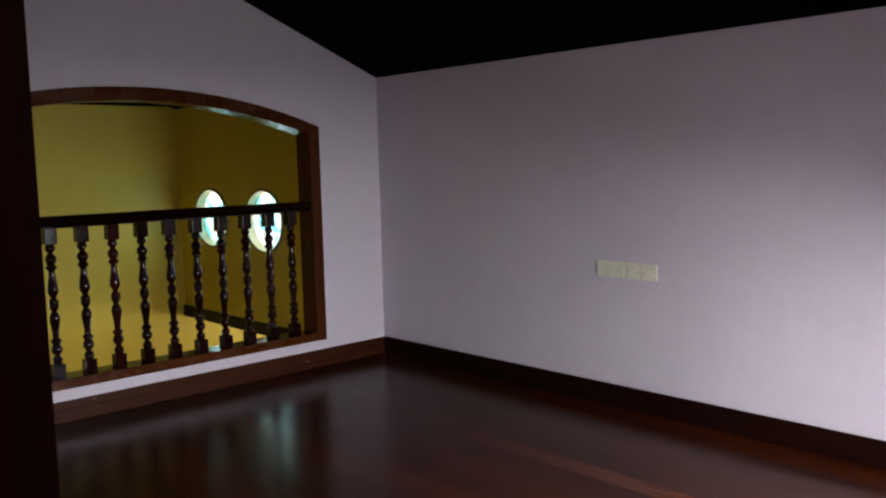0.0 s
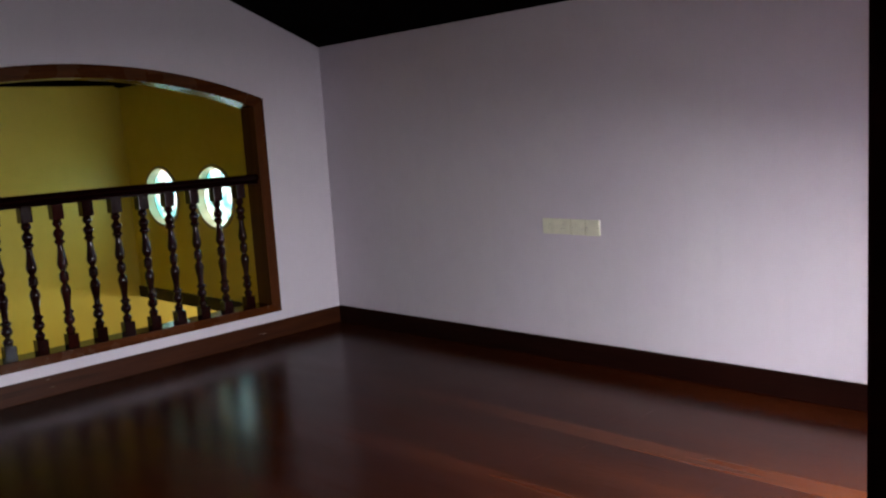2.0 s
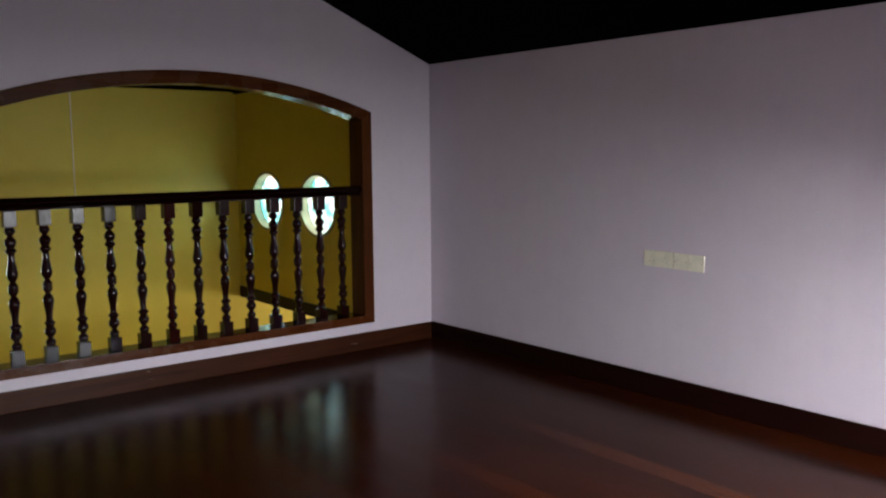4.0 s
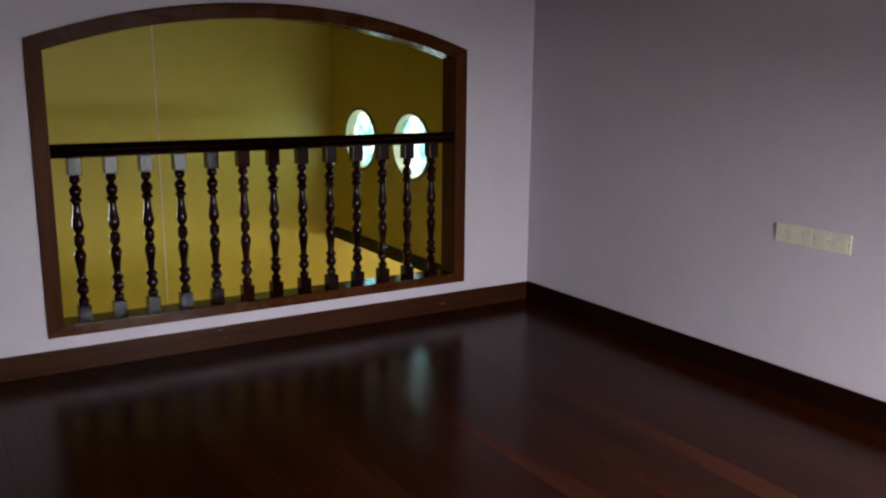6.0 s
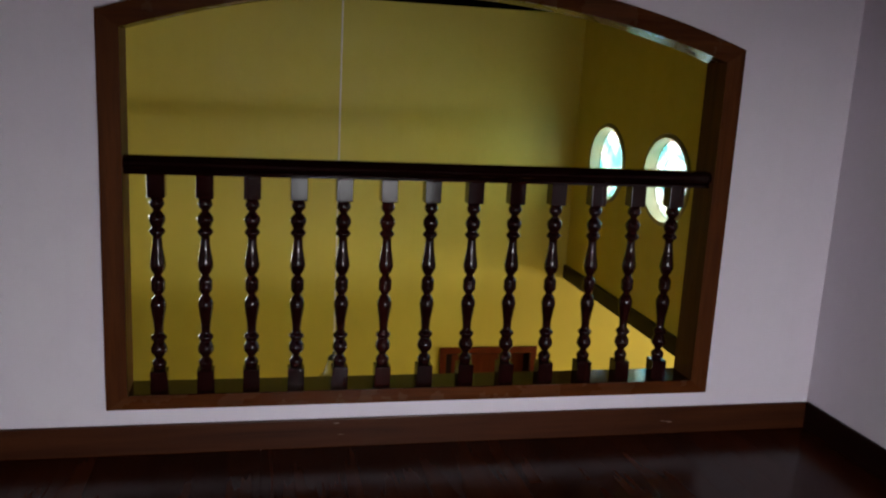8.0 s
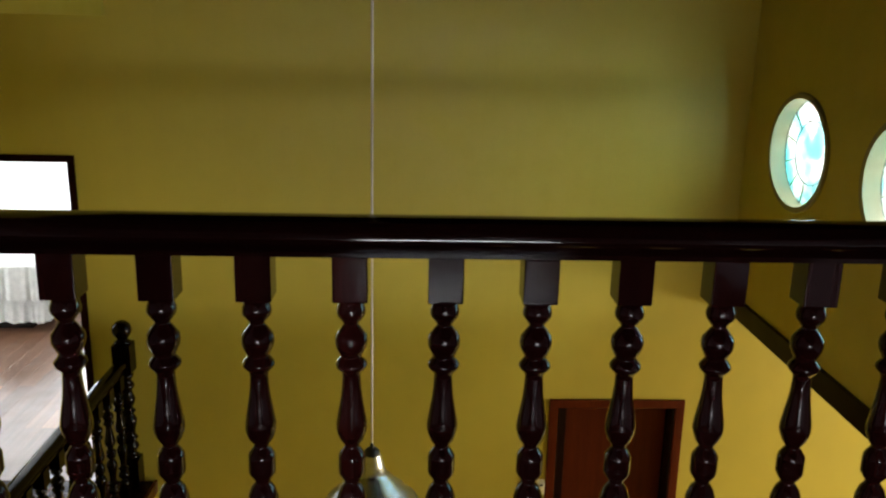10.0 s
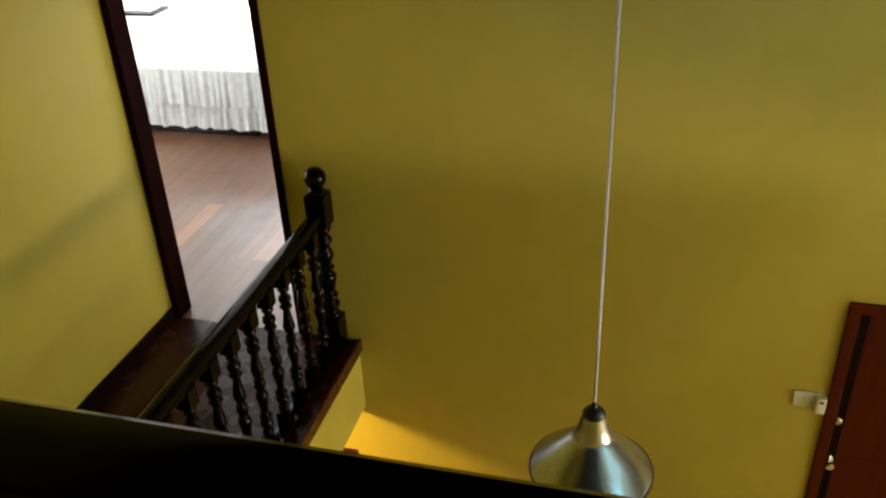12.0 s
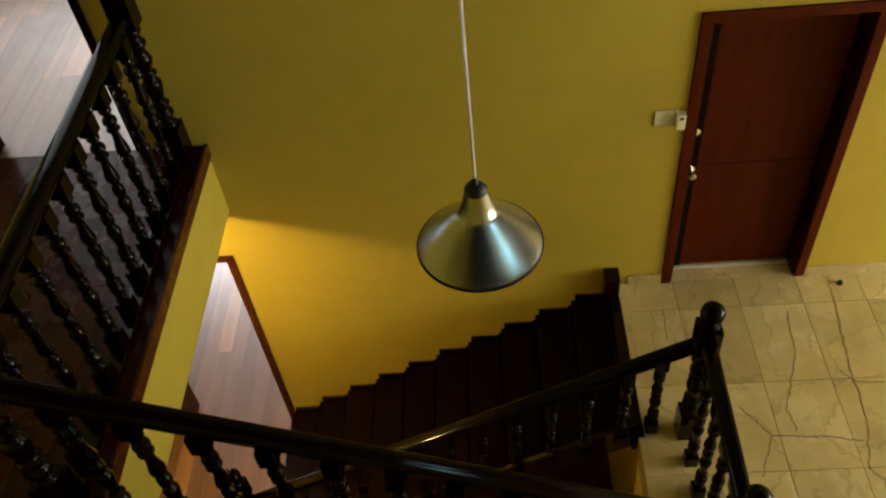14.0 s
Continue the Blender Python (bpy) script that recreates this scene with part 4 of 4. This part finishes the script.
CRACKS = (
    ((-0.02, 3.74), (-0.03, 3.52), (-0.09, 3.07), (-0.11, 2.67), (-0.20, 2.34), (-0.14, 2.27), (-0.16, 1.90)),
    ((-0.82, 2.78), (-0.68, 2.58), (-0.80, 2.32)),
    ((-0.68, 2.58), (-0.39, 2.56), (-0.17, 2.52)),
    ((-0.17, 3.01), (-0.08, 2.92), (0.07, 2.91)),
    ((-0.35, 3.49), (-0.40, 3.11), (-0.55, 2.76), (-0.53, 2.60)),
    ((-1.15, 3.56), (-1.16, 3.32)),
)
for n, way in enumerate(CRACKS):
    for k in range(len(way) - 1):
        crack("floor_crack", way[k], way[k + 1], 7 * n + k + 2)

# ---- pendant lamp ----
PX, PY = -2.285, 2.04
lamp = thing("pendant_lamp", (PX, PY, -0.577), "brushed aluminium cone pendant lamp on a long pale cord", "pendant lamp")
ztop = min(roof_z(PX), EAVE + PITCH * (FAR - PY))
bm = bmesh.new()
outer = [(0.217, -0.605), (0.219, -0.598), (0.208, -0.585), (0.140, -0.520), (0.078, -0.455), (0.070, -0.446), (0.066, -0.440), (0.052, -0.395), (0.038, -0.345)]
inner = [(r - 0.004, z - 0.003) for r, z in outer]
rings = []
for r, z in inner[::-1] + outer:
    rings.append([bm.verts.new((PX + r * math.cos(2 * math.pi * k / 64), PY + r * math.sin(2 * math.pi * k / 64), z)) for k in range(64)])
for a, c in zip(rings, rings[1:]):
    for k in range(64):
        j = (k + 1) % 64
        bm.faces.new((a[k], a[j], c[j], c[k]))
bmesh.ops.translate(bm, verts=bm.verts, vec=(-PX, -PY, 0.605))
shade = part("shade", bm, ALU, lamp)
smooth(shade, 30)
shade.matrix_parent_inverse = Matrix()
bm = bmesh.new()
n = 64
rings = []
for r, z in ((0.2180, -0.587), (0.2250, -0.580), (0.2250, -0.573), (0.2180, -0.570)):
    rings.append([bm.verts.new((PX + r * math.cos(2 * math.pi * k / n), PY + r * math.sin(2 * math.pi * k / n), z)) for k in range(n)])
for a, c in zip(rings, rings[1:] + rings[:1]):
    for k in range(n):
        j = (k + 1) % n
        bm.faces.new((a[k], a[j], c[j], c[k]))
smooth(part("rim", bm, DARK, lamp, "black rim"))
bm = bmesh.new()
lathe(bm, [(0.040, -0.322), (0.040, -0.312), (0.030, -0.298), (0.022, -0.292), (0.011, -0.288), (0.009, -0.268), (0.005, -0.264)], 24, (PX, PY, 0))
smooth(part("cap", bm, DARK, lamp, "black cap"))
bm = bmesh.new()
lathe(bm, [(0.0055, -0.272), (0.0055, ztop)], 8, (PX, PY, 0))
smooth(part("cord", bm, CORD, lamp))
bm = bmesh.new()
lathe(bm, [(0.05, ztop - 0.03), (0.05, ztop)], 20, (PX, PY, 0))
smooth(part("ceiling_rose", bm, WHITE, lamp))
ul = thing("ceiling_lamp", (-4.5, 2.8, -1.5), "small warm ceiling lamp under the landing", "ceiling lamp")
bm = bmesh.new()
lathe(bm, [(0.07, -0.04), (0.08, 0)], 20, (-4.5, 2.8, UZ - 0.16))
smooth(part("lamp_base", bm, WHITE, ul))

# ---- planks and tiles ----
PIECES = {}


def piece(name, size, material, parent, at, bevel=0.0006):
    key = (name, tuple(round(s, 3) for s in size), material.name)
    if key not in PIECES:
        sx, sy, sz = size
        me = bpy.data.meshes.new(name)
        b = bevel
        hx, hy = sx / 2, sy / 2
        lo = [(-hx, -hy, 0), (hx, -hy, 0), (hx, hy, 0), (-hx, hy, 0)]
        mid = [(x, y, sz - b) for x, y, _ in lo]
        up_ = [(x - math.copysign(b, x), y - math.copysign(b, y), sz) for x, y, _ in lo]
        faces = [(3, 2, 1, 0), (8, 9, 10, 11)]
        for k in range(4):
            j = (k + 1) % 4
            faces += [(k, j, 4 + j, 4 + k), (4 + k, 4 + j, 8 + j, 8 + k)]
        me.from_pydata(lo + mid + up_, [], faces)
        me.materials.append(material)
        PIECES[key] = me
    ob = new(name, PIECES[key])
    ob.parent = parent
    ob.location = Vector(at) - parent.location
    return ob


def planks(name, label, x0, x1, y0, y1, z, w, material, seed, lengths=(1.5, 2.1, 2.7), odd=None, odd_material=None):
    f = thing(name, (x0, y0, z - 0.016), label, "floor", kind="structure")
    rng = random.Random(seed)
    nrow = round((x1 - x0) / w)
    w = (x1 - x0) / nrow
    for i in range(nrow):
        y = y0
        first = True
        while y < y1 - 0.01:
            ln = rng.choice(lengths) * (rng.choice((0.4, 0.6, 1)) if first else 1)
            ln = round(ln, 1)
            if y1 - y - ln < 0.4:
                ln = y1 - y
            first = False
            piece("plank", (w - 0.0005, ln - 0.0005, 0.016), odd_material if i == odd else material, f, (x0 + w * (i + 0.5), y + ln / 2, z - 0.016))
            y += ln
    return f


planks("floor_room", "polished dark red-brown plank floor running towards the arch", RX, 0.0, RY - 0.10, -0.001, FZ, 0.14, PLANK, 5, (2.7, 3.6, 5.2), odd=26, odd_material=PLANK_MID)
planks("floor_landing", "dark red-brown plank floor of the upper landing", XL, LX, WT, FAR, UZ, 0.14, PLANK_DARK, 6)
planks("floor_bedroom", "worn reddish-brown bedroom plank floor", -7.9, -4.1, FAR + 0.003, 9.3, UZ, 0.13, PLANK_PALE, 7)
planks("floor_lower", "reddish-brown plank floor at the foot of the stairs", -6.9, ME, WT, 7.4, LZ, 0.13, PLANK_PALE, 9)

mf = thing("floor_hall", (ME, WT, MZ - 0.014), "cream marble tile floor with brown veins and worn joints", "floor", kind="structure")
tw, td = 0.408, 0.60
for i in range(12):
    for j in range(10):
        xa = ME + tw * i
        off = 0.0
        yb = FAR - 0.25 - td * (j - 1) + off
        ya = yb - td
        yb = min(yb, FAR)
        if ya < -2.0 or yb - ya < 0.03 or xa > 3.4:
            continue
        piece("marble_tile", (tw - 0.003, yb - ya - 0.003, 0.014), MARBLE, mf, (xa + tw / 2, (ya + yb) / 2, MZ - 0.014), 0.001)
